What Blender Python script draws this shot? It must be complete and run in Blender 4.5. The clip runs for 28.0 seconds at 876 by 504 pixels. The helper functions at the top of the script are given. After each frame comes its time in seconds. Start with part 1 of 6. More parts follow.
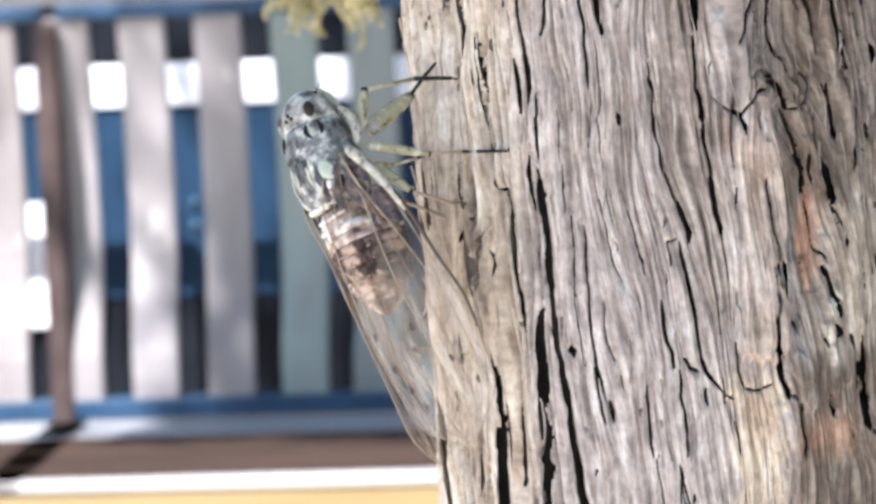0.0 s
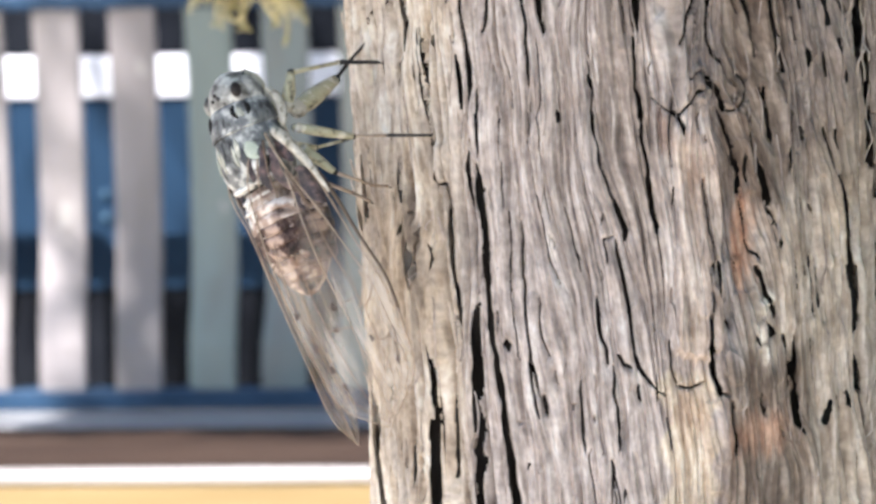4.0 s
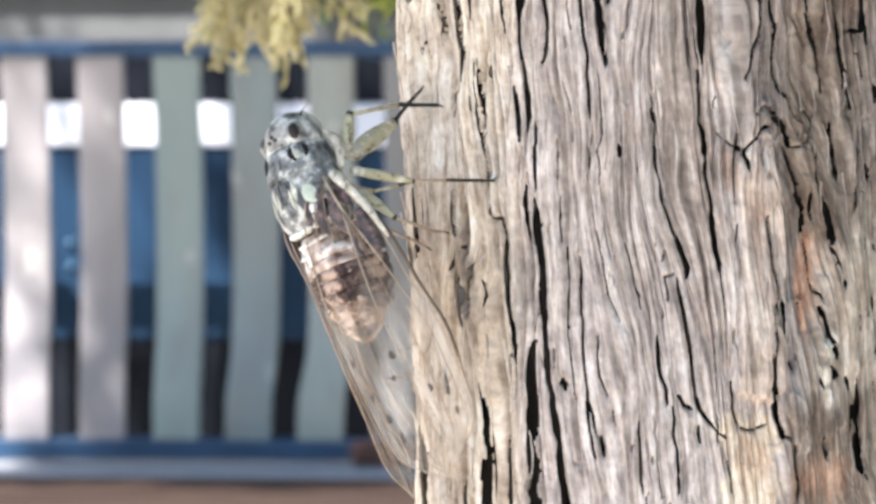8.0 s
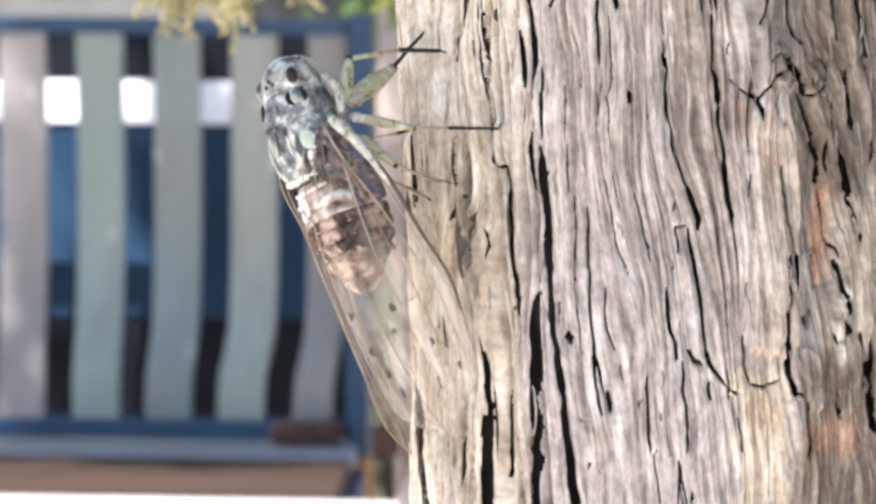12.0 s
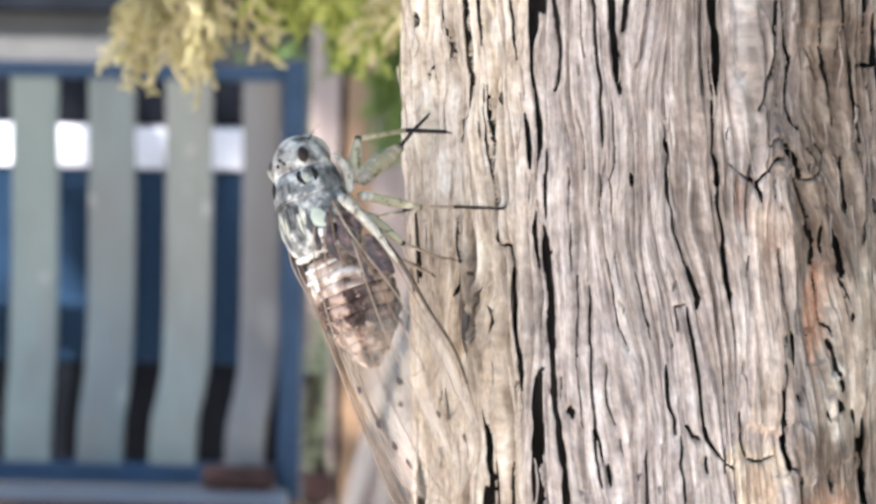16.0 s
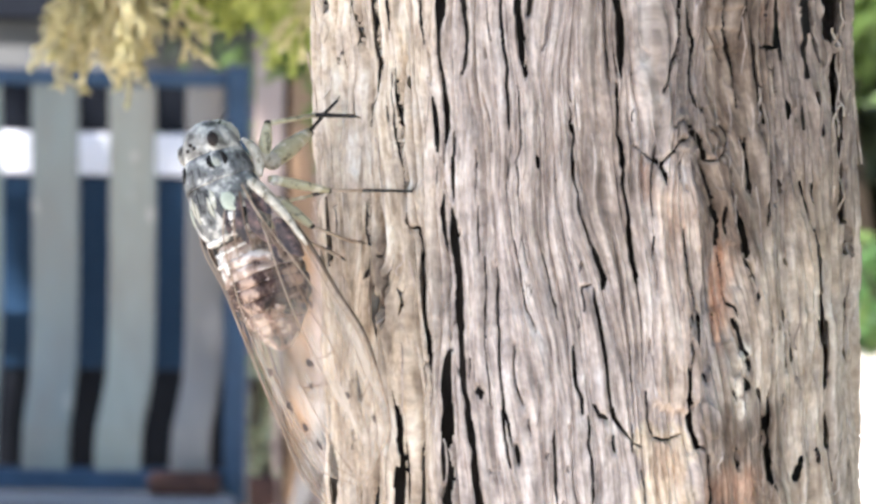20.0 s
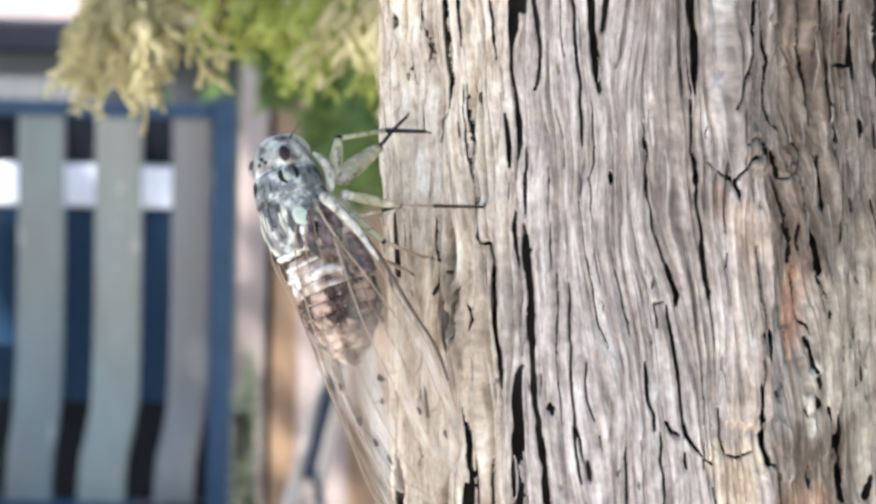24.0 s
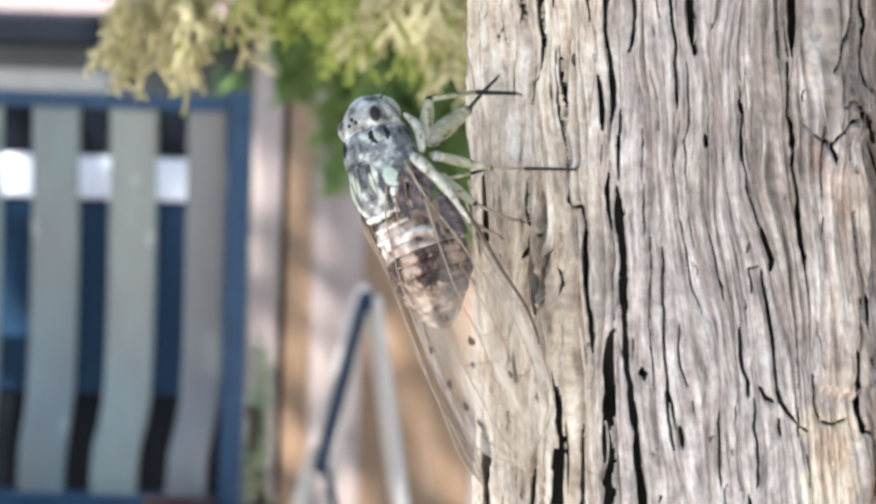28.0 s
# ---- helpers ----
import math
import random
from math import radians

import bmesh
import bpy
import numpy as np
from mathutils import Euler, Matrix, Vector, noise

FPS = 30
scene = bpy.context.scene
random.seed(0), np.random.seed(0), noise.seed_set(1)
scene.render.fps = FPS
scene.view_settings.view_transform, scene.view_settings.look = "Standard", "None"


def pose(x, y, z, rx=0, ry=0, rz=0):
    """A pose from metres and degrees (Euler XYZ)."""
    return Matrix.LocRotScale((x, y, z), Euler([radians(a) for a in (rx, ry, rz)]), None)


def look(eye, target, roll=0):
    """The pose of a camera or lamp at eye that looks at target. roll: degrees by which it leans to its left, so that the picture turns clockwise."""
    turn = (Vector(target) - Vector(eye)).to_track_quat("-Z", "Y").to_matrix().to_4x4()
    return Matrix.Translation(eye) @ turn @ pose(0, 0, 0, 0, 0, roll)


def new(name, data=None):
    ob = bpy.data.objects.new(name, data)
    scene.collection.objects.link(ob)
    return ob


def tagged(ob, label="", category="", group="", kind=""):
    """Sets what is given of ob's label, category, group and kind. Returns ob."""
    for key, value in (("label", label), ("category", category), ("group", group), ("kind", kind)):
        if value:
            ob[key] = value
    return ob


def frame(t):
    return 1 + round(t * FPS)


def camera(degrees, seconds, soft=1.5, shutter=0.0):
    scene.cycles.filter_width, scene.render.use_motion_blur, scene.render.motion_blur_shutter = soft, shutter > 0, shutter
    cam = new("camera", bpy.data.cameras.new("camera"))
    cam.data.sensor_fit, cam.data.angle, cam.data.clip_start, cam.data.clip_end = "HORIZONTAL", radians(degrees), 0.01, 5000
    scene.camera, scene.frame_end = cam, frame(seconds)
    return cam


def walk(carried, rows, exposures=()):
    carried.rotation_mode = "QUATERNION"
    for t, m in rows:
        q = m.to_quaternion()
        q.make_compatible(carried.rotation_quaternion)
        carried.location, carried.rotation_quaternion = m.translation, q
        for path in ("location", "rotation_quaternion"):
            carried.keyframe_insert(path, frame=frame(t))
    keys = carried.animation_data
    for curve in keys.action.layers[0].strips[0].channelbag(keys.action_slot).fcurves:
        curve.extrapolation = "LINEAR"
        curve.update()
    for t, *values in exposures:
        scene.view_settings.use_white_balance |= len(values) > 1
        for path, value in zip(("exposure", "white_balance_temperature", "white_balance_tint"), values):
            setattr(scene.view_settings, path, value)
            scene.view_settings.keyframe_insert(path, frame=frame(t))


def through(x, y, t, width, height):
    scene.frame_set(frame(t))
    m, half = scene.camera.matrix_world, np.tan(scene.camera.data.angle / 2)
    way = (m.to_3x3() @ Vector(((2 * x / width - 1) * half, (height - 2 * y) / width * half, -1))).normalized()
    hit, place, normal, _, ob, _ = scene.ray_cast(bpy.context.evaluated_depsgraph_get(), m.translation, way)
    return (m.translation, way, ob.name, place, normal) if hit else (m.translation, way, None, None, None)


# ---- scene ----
cam = camera(13.0, 28.0, soft=3.1)
PATH = [
    (0, (0.01411, -0.42351, 1.09240), (-0.07738, 0.56621, 0.98246), -2.380),
    (0.5, (0.01309, -0.41866, 1.09079), (-0.06462, 0.57170, 0.97618), -2.108),
    (1, (0.01194, -0.41884, 1.09144), (-0.07026, 0.57080, 0.97371), -2.176),
    (1.5, (0.01358, -0.42366, 1.09356), (-0.06359, 0.56656, 0.97734), -2.027),
    (2, (0.01359, -0.42963, 1.09467), (-0.05692, 0.56213, 0.98771), -1.660),
    (2.5, (0.01301, -0.43052, 1.09412), (-0.05198, 0.56162, 0.98724), -1.557),
    (3, (0.00911, -0.42752, 1.09156), (-0.05678, 0.56407, 0.98017), -1.044),
    (3.5, (0.01167, -0.42792, 1.09256), (-0.05459, 0.56364, 0.98114), -1.078),
    (5.5, (0.00702, -0.42815, 1.08985), (-0.06546, 0.56347, 0.98296), -0.614),
    (6, (0.00592, -0.42448, 1.08888), (-0.06139, 0.56713, 0.97853), -0.387),
    (6.5, (0.00362, -0.41910, 1.08735), (-0.06072, 0.57199, 0.97069), -0.311),
    (7, (0.00259, -0.41775, 1.08928), (-0.05793, 0.57448, 0.98049), -0.198),
    (7.5, (0.00210, -0.41840, 1.08931), (-0.05508, 0.57514, 0.99128), -0.332),
    (8, (0.00016, -0.41932, 1.08921), (-0.05596, 0.57443, 0.99271), -0.118),
    (8.5, (-0.00118, -0.41793, 1.08915), (-0.05203, 0.57604, 0.99199), 0.078),
    (9, (-0.00188, -0.41773, 1.08823), (-0.04773, 0.57640, 0.99025), 0.134),
    (9.5, (-0.00215, -0.41566, 1.08791), (-0.04494, 0.57834, 0.98723), 0.126),
    (10, (-0.00332, -0.41119, 1.08698), (-0.04894, 0.58279, 0.98736), 0.138),
    (10.5, (-0.00546, -0.41010, 1.08632), (-0.05169, 0.58357, 0.98391), 0.324),
    (11, (-0.00502, -0.41378, 1.08707), (-0.04474, 0.58051, 0.98809), 0.465),
    (11.5, (-0.00601, -0.41161, 1.08613), (-0.03862, 0.58315, 0.98921), 0.539),
    (12, (-0.00938, -0.40751, 1.08440), (-0.04322, 0.58683, 0.98375), 0.563),
    (12.5, (-0.01103, -0.40988, 1.08697), (-0.04575, 0.58471, 0.98909), 0.636),
    (13, (-0.00866, -0.41734, 1.08919), (-0.03810, 0.57791, 0.99634), 0.567),
    (13.5, (-0.00959, -0.42019, 1.08969), (-0.03545, 0.57561, 1.00190), 0.647),
    (15.5, (-0.01630, -0.42052, 1.08885), (-0.03489, 0.57551, 1.00187), 1.098),
    (16, (-0.01746, -0.41915, 1.08878), (-0.03209, 0.57677, 0.99974), 1.197),
    (16.5, (-0.01854, -0.41633, 1.08773), (-0.02952, 0.57935, 0.99551), 1.167),
    (17, (-0.01727, -0.41274, 1.08659), (-0.02724, 0.58274, 0.99209), 1.056),
    (17.5, (-0.01690, -0.41312, 1.08666), (-0.02070, 0.58266, 0.99497), 0.915),
    (18, (-0.01344, -0.41724, 1.08753), (-0.01406, 0.57891, 0.99992), 0.886),
    (18.5, (-0.01208, -0.42005, 1.08807), (-0.01107, 0.57640, 1.00388), 0.767),
    (19, (-0.01189, -0.42240, 1.08870), (-0.01377, 0.57393, 1.00314), 0.686),
    (19.5, (-0.01246, -0.42334, 1.08765), (-0.01439, 0.57288, 1.00080), 0.607),
    (20, (-0.01329, -0.42278, 1.08667), (-0.01438, 0.57342, 0.99953), 0.903),
    (20.5, (-0.01405, -0.41997, 1.08557), (-0.00837, 0.57636, 1.00016), 1.140),
    (22.5, (-0.01759, -0.42657, 1.08462), (-0.00125, 0.57034, 1.00770), 1.564),
    (23, (-0.01649, -0.42357, 1.08380), (0.00365, 0.57295, 1.00290), 1.456),
    (23.5, (-0.01813, -0.42136, 1.08468), (-0.00479, 0.57534, 1.00463), 1.266),
    (24, (-0.02325, -0.42267, 1.08434), (-0.01839, 0.57429, 1.00659), 1.331),
    (24.5, (-0.02518, -0.42093, 1.08222), (-0.01971, 0.57576, 1.00110), 1.468),
    (25, (-0.02783, -0.41813, 1.08149), (-0.02014, 0.57851, 1.00002), 1.542),
    (25.5, (-0.02938, -0.41696, 1.08172), (-0.02233, 0.57975, 1.00098), 1.582),
    (26, (-0.02679, -0.42208, 1.08362), (-0.01847, 0.57488, 1.00623), 1.508),
    (26.5, (-0.02573, -0.42560, 1.08411), (-0.01610, 0.57167, 1.01088), 1.431),
    (27, (-0.02927, -0.42433, 1.08259), (-0.02033, 0.57283, 1.00777), 1.633),
    (27.5, (-0.03103, -0.42056, 1.08131), (-0.02577, 0.57662, 1.00638), 1.671),
    (28, (-0.03200, -0.41856, 1.08002), (-0.02876, 0.57837, 1.00176), 1.782),
]
walk(cam, [(t, look(eye, target, roll)) for t, eye, target, roll in PATH], [(0.0, 1.98, 5760, 10.5), (3.0, 1.90, 5960, 11), (7.0, 1.93, 5920, 9), (8.0, 2.10, 5900, 9.5), (10.0, 2.16, 5960, 10.5), (20.0, 2.15, 5900, 11.5), (24.0, 2.10, 5680, 7.5), (28.0, 2.05, 5680, 7)])
cam.data.dof.use_dof = True
cam.data.dof.focus_distance = 0.405
cam.data.dof.aperture_fstop = 100.0

# ---- light ----
SUN_DIR = Vector((-0.42, -0.66, 0.95)).normalized()
world = bpy.data.worlds.new("world")
scene.world = world
world.use_nodes = True
wn = world.node_tree
sky = wn.nodes.new("ShaderNodeTexSky")
sky.sky_type = "NISHITA"
sky.sun_disc = False
sky.sun_elevation = math.asin(SUN_DIR.z)
sky.sun_rotation = math.atan2(SUN_DIR.x, SUN_DIR.y)
wn.nodes["Background"].inputs["Strength"].default_value = 0.078
wn.links.new(sky.outputs[0], wn.nodes["Background"].inputs["Color"])
sun = new("sun", bpy.data.lights.new("sun", "SUN"))
sun.data.energy = 5.0
sun.data.angle = radians(0.6)
sun.data.color = (1.0, 0.915, 0.85)
sun.matrix_world = look(SUN_DIR * 20, (0, 0, 0))


# ---- materials ----
def shader(name, rough=0.6, metal=0.0, spec=0.5):
    m = bpy.data.materials.new(name)
    m.use_nodes = True
    nt = m.node_tree
    b = nt.nodes["Principled BSDF"]
    b.inputs["Roughness"].default_value = rough
    b.inputs["Metallic"].default_value = metal
    b.inputs["Specular IOR Level"].default_value = spec
    return m, nt, b


def grain(nt, scale, stretch=(1, 1, 1), detail=5.0, rough=0.6, coords="Object"):
    tc = nt.nodes.new("ShaderNodeTexCoord")
    mp = nt.nodes.new("ShaderNodeMapping")
    mp.inputs["Scale"].default_value = stretch
    n = nt.nodes.new("ShaderNodeTexNoise")
    n.inputs["Scale"].default_value = scale
    n.inputs["Detail"].default_value = detail
    n.inputs["Roughness"].default_value = rough
    nt.links.new(tc.outputs[coords], mp.inputs["Vector"])
    nt.links.new(mp.outputs[0], n.inputs["Vector"])
    return n.outputs["Fac"]


def ramp(nt, fac, stops):
    r = nt.nodes.new("ShaderNodeValToRGB")
    el = r.color_ramp.elements
    while len(el) < len(stops):
        el.new(0.5)
    for e, (p, c) in zip(el, stops):
        e.position = p
        e.color = (*c, 1)
    nt.links.new(fac, r.inputs["Fac"])
    return r.outputs["Color"]


def mix(nt, fac, a, b, mode="MIX"):
    m = nt.nodes.new("ShaderNodeMix")
    m.data_type = "RGBA"
    m.blend_type = mode
    for value, socket in ((fac, m.inputs[0]), (a, m.inputs[6]), (b, m.inputs[7])):
        if isinstance(value, bpy.types.NodeSocket):
            nt.links.new(value, socket)
        else:
            socket.default_value = value if not isinstance(value, tuple) else (*value, 1)
    return m.outputs[2]


def bump(nt, b, height, strength=0.3, dist=0.001):
    n = nt.nodes.new("ShaderNodeBump")
    n.inputs["Strength"].default_value = strength
    n.inputs["Distance"].default_value = dist
    nt.links.new(height, n.inputs["Height"])
    nt.links.new(n.outputs[0], b.inputs["Normal"])


def plain(name, lo, hi, scale=40.0, rough=0.6, metal=0.0, stretch=(1, 1, 1), rel=0.2, dist=0.001, spec=0.5, fine=6.0):
    """Two colours mixed by a coarse and a fine noise, with slight relief."""
    m, nt, b = shader(name, rough, metal, spec)
    a = grain(nt, scale, stretch)
    f = grain(nt, scale * fine, stretch)
    c = ramp(nt, a, ((0.3, lo), (0.7, hi)))
    c = mix(nt, 0.35, c, ramp(nt, f, ((0.3, lo), (0.7, hi))))
    nt.links.new(c, b.inputs["Base Color"])
    bump(nt, b, f, rel, dist)
    return m


def leafy(name, lo, hi, scale=300.0, through=0.35, rough=0.55):
    """Leaves: varied green that lets some light through."""
    m, nt, b = shader(name, rough)
    c = ramp(nt, grain(nt, scale), ((0.3, lo), (0.7, hi)))
    nt.links.new(c, b.inputs["Base Color"])
    tr = nt.nodes.new("ShaderNodeBsdfTranslucent")
    nt.links.new(c, tr.inputs["Color"])
    ms = nt.nodes.new("ShaderNodeMixShader")
    ms.inputs[0].default_value = through
    nt.links.new(b.outputs[0], ms.inputs[1])
    nt.links.new(tr.outputs[0], ms.inputs[2])
    nt.links.new(ms.outputs[0], nt.nodes["Material Output"].inputs["Surface"])
    return m


def attribute(nt, name):
    a = nt.nodes.new("ShaderNodeAttribute")
    a.attribute_name = name
    return a.outputs["Fac"]


def flow(nt, across, along, detail=4.0, rough=0.6):
    """Noise that runs with the grain of the bark: lengths across and along it in mm."""
    tc = nt.nodes.new("ShaderNodeTexCoord")
    sp = nt.nodes.new("ShaderNodeSeparateXYZ")
    nt.links.new(tc.outputs["Object"], sp.inputs[0])
    cb = nt.nodes.new("ShaderNodeCombineXYZ")
    for value, scale, k in ((attribute(nt, "grain"), 1.0 / across, 0), (sp.outputs["Z"], 1000.0 / along, 1)):
        mu = nt.nodes.new("ShaderNodeMath")
        mu.operation = "MULTIPLY"
        mu.inputs[1].default_value = scale
        nt.links.new(value, mu.inputs[0])
        nt.links.new(mu.outputs[0], cb.inputs[k])
    n = nt.nodes.new("ShaderNodeTexNoise")
    n.inputs["Scale"].default_value = 1.0
    n.inputs["Detail"].default_value = detail
    n.inputs["Roughness"].default_value = rough
    nt.links.new(cb.outputs[0], n.inputs["Vector"])
    return n.outputs["Fac"]


def bark_material():
    m, nt, b = shader("bark", 0.85, 0.0, 0.25)
    fibre = flow(nt, 0.75, 7.0, 4, 0.6)
    broad = flow(nt, 7.0, 26.0, 3, 0.5)
    streak = flow(nt, 2.2, 17.0, 4, 0.6)
    speck = flow(nt, 0.45, 1.3, 3, 0.6)
    grey = ramp(nt, fibre, ((0.30, (0.165, 0.132, 0.114)), (0.43, (0.375, 0.317, 0.280)), (0.56, (0.500, 0.430, 0.385)), (0.70, (0.720, 0.645, 0.585))))
    cream = ramp(nt, fibre, ((0.30, (0.270, 0.192, 0.122)), (0.43, (0.520, 0.422, 0.308)), (0.56, (0.665, 0.566, 0.440)), (0.70, (0.820, 0.742, 0.620))))
    c = mix(nt, attribute(nt, "cream"), grey, cream)
    c = mix(nt, ramp(nt, streak, ((0.54, (0, 0, 0)), (0.70, (0.5, 0.5, 0.5)))), c, ramp(nt, fibre, ((0.35, (0.110, 0.085, 0.070)), (0.65, (0.260, 0.212, 0.182)))))
    c = mix(nt, ramp(nt, streak, ((0.30, (0.6, 0.6, 0.6)), (0.45, (0, 0, 0)))), c, ramp(nt, fibre, ((0.35, (0.490, 0.435, 0.385)), (0.65, (0.700, 0.645, 0.580)))))
    c = mix(nt, ramp(nt, broad, ((0.40, (0, 0, 0)), (0.66, (0.30, 0.30, 0.30)))), c, ramp(nt, speck, ((0.3, (0.230, 0.195, 0.180)), (0.7, (0.420, 0.370, 0.340)))))
    # older bark colour; it also carries the shade painted on the right side
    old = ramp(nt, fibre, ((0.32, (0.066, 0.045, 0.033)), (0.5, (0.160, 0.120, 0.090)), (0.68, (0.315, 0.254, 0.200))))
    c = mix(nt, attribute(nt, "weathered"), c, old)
    rust = ramp(nt, fibre, ((0.3, (0.32, 0.150, 0.085)), (0.7, (0.62, 0.39, 0.26))))
    patchy = nt.nodes.new("ShaderNodeMath")
    patchy.operation = "MULTIPLY"
    nt.links.new(attribute(nt, "rust"), patchy.inputs[0])
    nt.links.new(ramp(nt, flow(nt, 1.2, 6.0, 4, 0.65), ((0.34, (0.45, 0.45, 0.45)), (0.54, (1, 1, 1)))), patchy.inputs[1])
    c = mix(nt, patchy.outputs[0], c, rust)
    lichen = ramp(nt, speck, ((0.35, (0.46, 0.39, 0.30)), (0.65, (0.76, 0.70, 0.60))))
    c = mix(nt, attribute(nt, "lichen"), c, lichen)
    c = mix(nt, 0.28, c, ramp(nt, flow(nt, 0.3, 0.9, 3, 0.6), ((0.36, (0.25, 0.25, 0.25)), (0.64, (0.82, 0.82, 0.82)))), "OVERLAY")
    c = mix(nt, 0.30, c, ramp(nt, flow(nt, 1.9, 2.6, 4, 0.6), ((0.36, (0.26, 0.25, 0.25)), (0.62, (0.80, 0.79, 0.78)))), "OVERLAY")
    nt.links.new(c, b.inputs["Base Color"])
    bump(nt, b, mix(nt, 0.35, fibre, speck), 0.6, 0.0003)
    return m


BARK = bark_material()
# near-black, so that the fissures look deep in shade
FISSURESHADE = plain("fissure_shade", (0.010, 0.007, 0.005), (0.030, 0.021, 0.016), 300, 0.9, 0.0, (1, 1, 0.2), 0.5)
BLUE = plain("blue_paint", (0.011, 0.032, 0.066), (0.024, 0.056, 0.106), 20, 0.45, spec=0.25)


def slat_paint(name, lo, hi, gloss=0.42, spec=0.25):
    """Thin old paint: brown where it is worn through, with a few pale spots."""
    m, nt, b = shader(name, gloss, 0.0, spec)
    c = ramp(nt, grain(nt, 6, (1, 1, 0.25)), ((0.3, lo), (0.7, hi)))
    worn = ramp(nt, grain(nt, 13, (1, 1, 0.3), 5, 0.6), ((0.46, (0, 0, 0)), (0.62, (0.42, 0.42, 0.42))))
    c = mix(nt, worn, c, (0.150, 0.130, 0.112))
    pale_spots = ramp(nt, grain(nt, 30, (1, 1, 0.5), 3, 0.5), ((0.66, (0, 0, 0)), (0.72, (0.6, 0.6, 0.6))))
    c = mix(nt, pale_spots, c, (0.44, 0.42, 0.38))
    nt.links.new(c, b.inputs["Base Color"])
    bump(nt, b, grain(nt, 36, (1, 1, 0.25)), 0.1, 0.001)
    return m


SLAT = slat_paint("slat_paint", (0.148, 0.187, 0.174), (0.240, 0.272, 0.252))
SLATTINTS = [slat_paint("slat_paint_%d" % k, lo, hi, 0.34, 0.3) for k, (lo, hi) in enumerate((((0.142, 0.143, 0.141), (0.205, 0.203, 0.200)), ((0.172, 0.197, 0.180), (0.260, 0.281, 0.257)), ((0.108, 0.141, 0.141), (0.178, 0.212, 0.209))))]
# lighter, pinkish tint for the fifth slat onwards and the joined bench
SLATPINK = slat_paint("pinkish_slat_paint", (0.205, 0.184, 0.180), (0.300, 0.276, 0.270))
NAVY = plain("navy_board", (0.008, 0.024, 0.050), (0.014, 0.038, 0.076), 12, 0.5, spec=0.2)
DARKPOST = plain("brown_steel", (0.030, 0.020, 0.018), (0.075, 0.052, 0.046), 25, 0.5, spec=0.2)
RUSTSTEEL = plain("rusty_steel", (0.02, 0.013, 0.012), (0.085, 0.045, 0.035), 60, 0.8, spec=0.15)
ORANGEWOOD = plain("orange_wood", (0.26, 0.12, 0.04), (0.42, 0.22, 0.09), 30, 0.6)
YELLOWWOOD = plain("yellow_pine", (0.17, 0.115, 0.042), (0.26, 0.185, 0.08), 12, 0.6, 0.0, (0.12, 1, 1), 0.3)
SCREWBLUE = plain("pale_blue_plastic", (0.04, 0.09, 0.14), (0.07, 0.14, 0.20), 60, 0.5)
BLACK = plain("black_board", (0.004, 0.005, 0.008), (0.010, 0.012, 0.016), 20, 0.6, spec=0.1)
WHITE = plain("white_paint", (0.74, 0.75, 0.78), (0.86, 0.86, 0.88), 15, 0.5)
SEATWOOD = plain("dark_seat_wood", (0.018, 0.010, 0.007), (0.05, 0.032, 0.022), 30, 0.8, 0.0, (0.15, 1, 1), 0.3, 0.001, 0.15)
SEATEDGE = plain("worn_seat_edge", (0.30, 0.28, 0.26), (0.46, 0.44, 0.42), 30, 0.7, 0.0, (0.15, 1, 1))
GREYBOARD = plain("greyed_board", (0.32, 0.245, 0.205), (0.46, 0.37, 0.32), 25, 0.7, 0.0, (1, 1, 0.12), 0.3, spec=0.2)
SEATGREY = plain("grey_seat_wood", (0.20, 0.205, 0.21), (0.32, 0.32, 0.32), 30, 0.45, 0.0, (0.15, 1, 1))
TAN = plain("tan_wood", (0.20, 0.115, 0.055), (0.36, 0.235, 0.14), 25, 0.6, 0.0, (1, 1, 0.12), 0.3)
PALEWOOD = plain("pale_wood", (0.58, 0.49, 0.40), (0.76, 0.68, 0.59), 25, 0.6, 0.0, (1, 1, 0.12), 0.3)
SAND = plain("sandy_ground", (0.38, 0.33, 0.26), (0.54, 0.49, 0.41), 3, 0.9, 0.0, (1, 1, 1), 0.5, 0.01)
PLASTER = plain("plaster", (0.055, 0.057, 0.055), (0.095, 0.095, 0.09), 4, 0.85)
PALEWALL = plain("pale_wall", (0.20, 0.155, 0.14), (0.29, 0.235, 0.215), 3, 0.85)
SPRAY = leafy("scale_leaves", (0.30, 0.37, 0.06), (0.66, 0.70, 0.22), 120, 0.5)
SPRAYDRY = leafy("dry_scale_leaves", (0.47, 0.42, 0.18), (0.88, 0.81, 0.54), 130, 0.5)
SPRAYDARK = leafy("dark_scale_leaves", (0.06, 0.11, 0.02), (0.18, 0.26, 0.06), 60)
SHRUB = leafy("shrub_leaves", (0.035, 0.09, 0.02), (0.11, 0.21, 0.06), 30)
PALESHRUB = leafy("silver_shrub_leaves", (0.14, 0.24, 0.17), (0.28, 0.38, 0.28), 30)
HEDGE = leafy("hedge_leaves", (0.025, 0.04, 0.012), (0.085, 0.09, 0.035), 8)
OLIVE = leafy("olive_leaves", (0.34, 0.37, 0.21), (0.52, 0.53, 0.34), 30)
STEM = plain("shaded_stem", (0.025, 0.018, 0.012), (0.06, 0.045, 0.03), 60, 0.85, spec=0.15)
TWIG = plain("twig_bark", (0.12, 0.075, 0.05), (0.24, 0.16, 0.11), 300, 0.8)


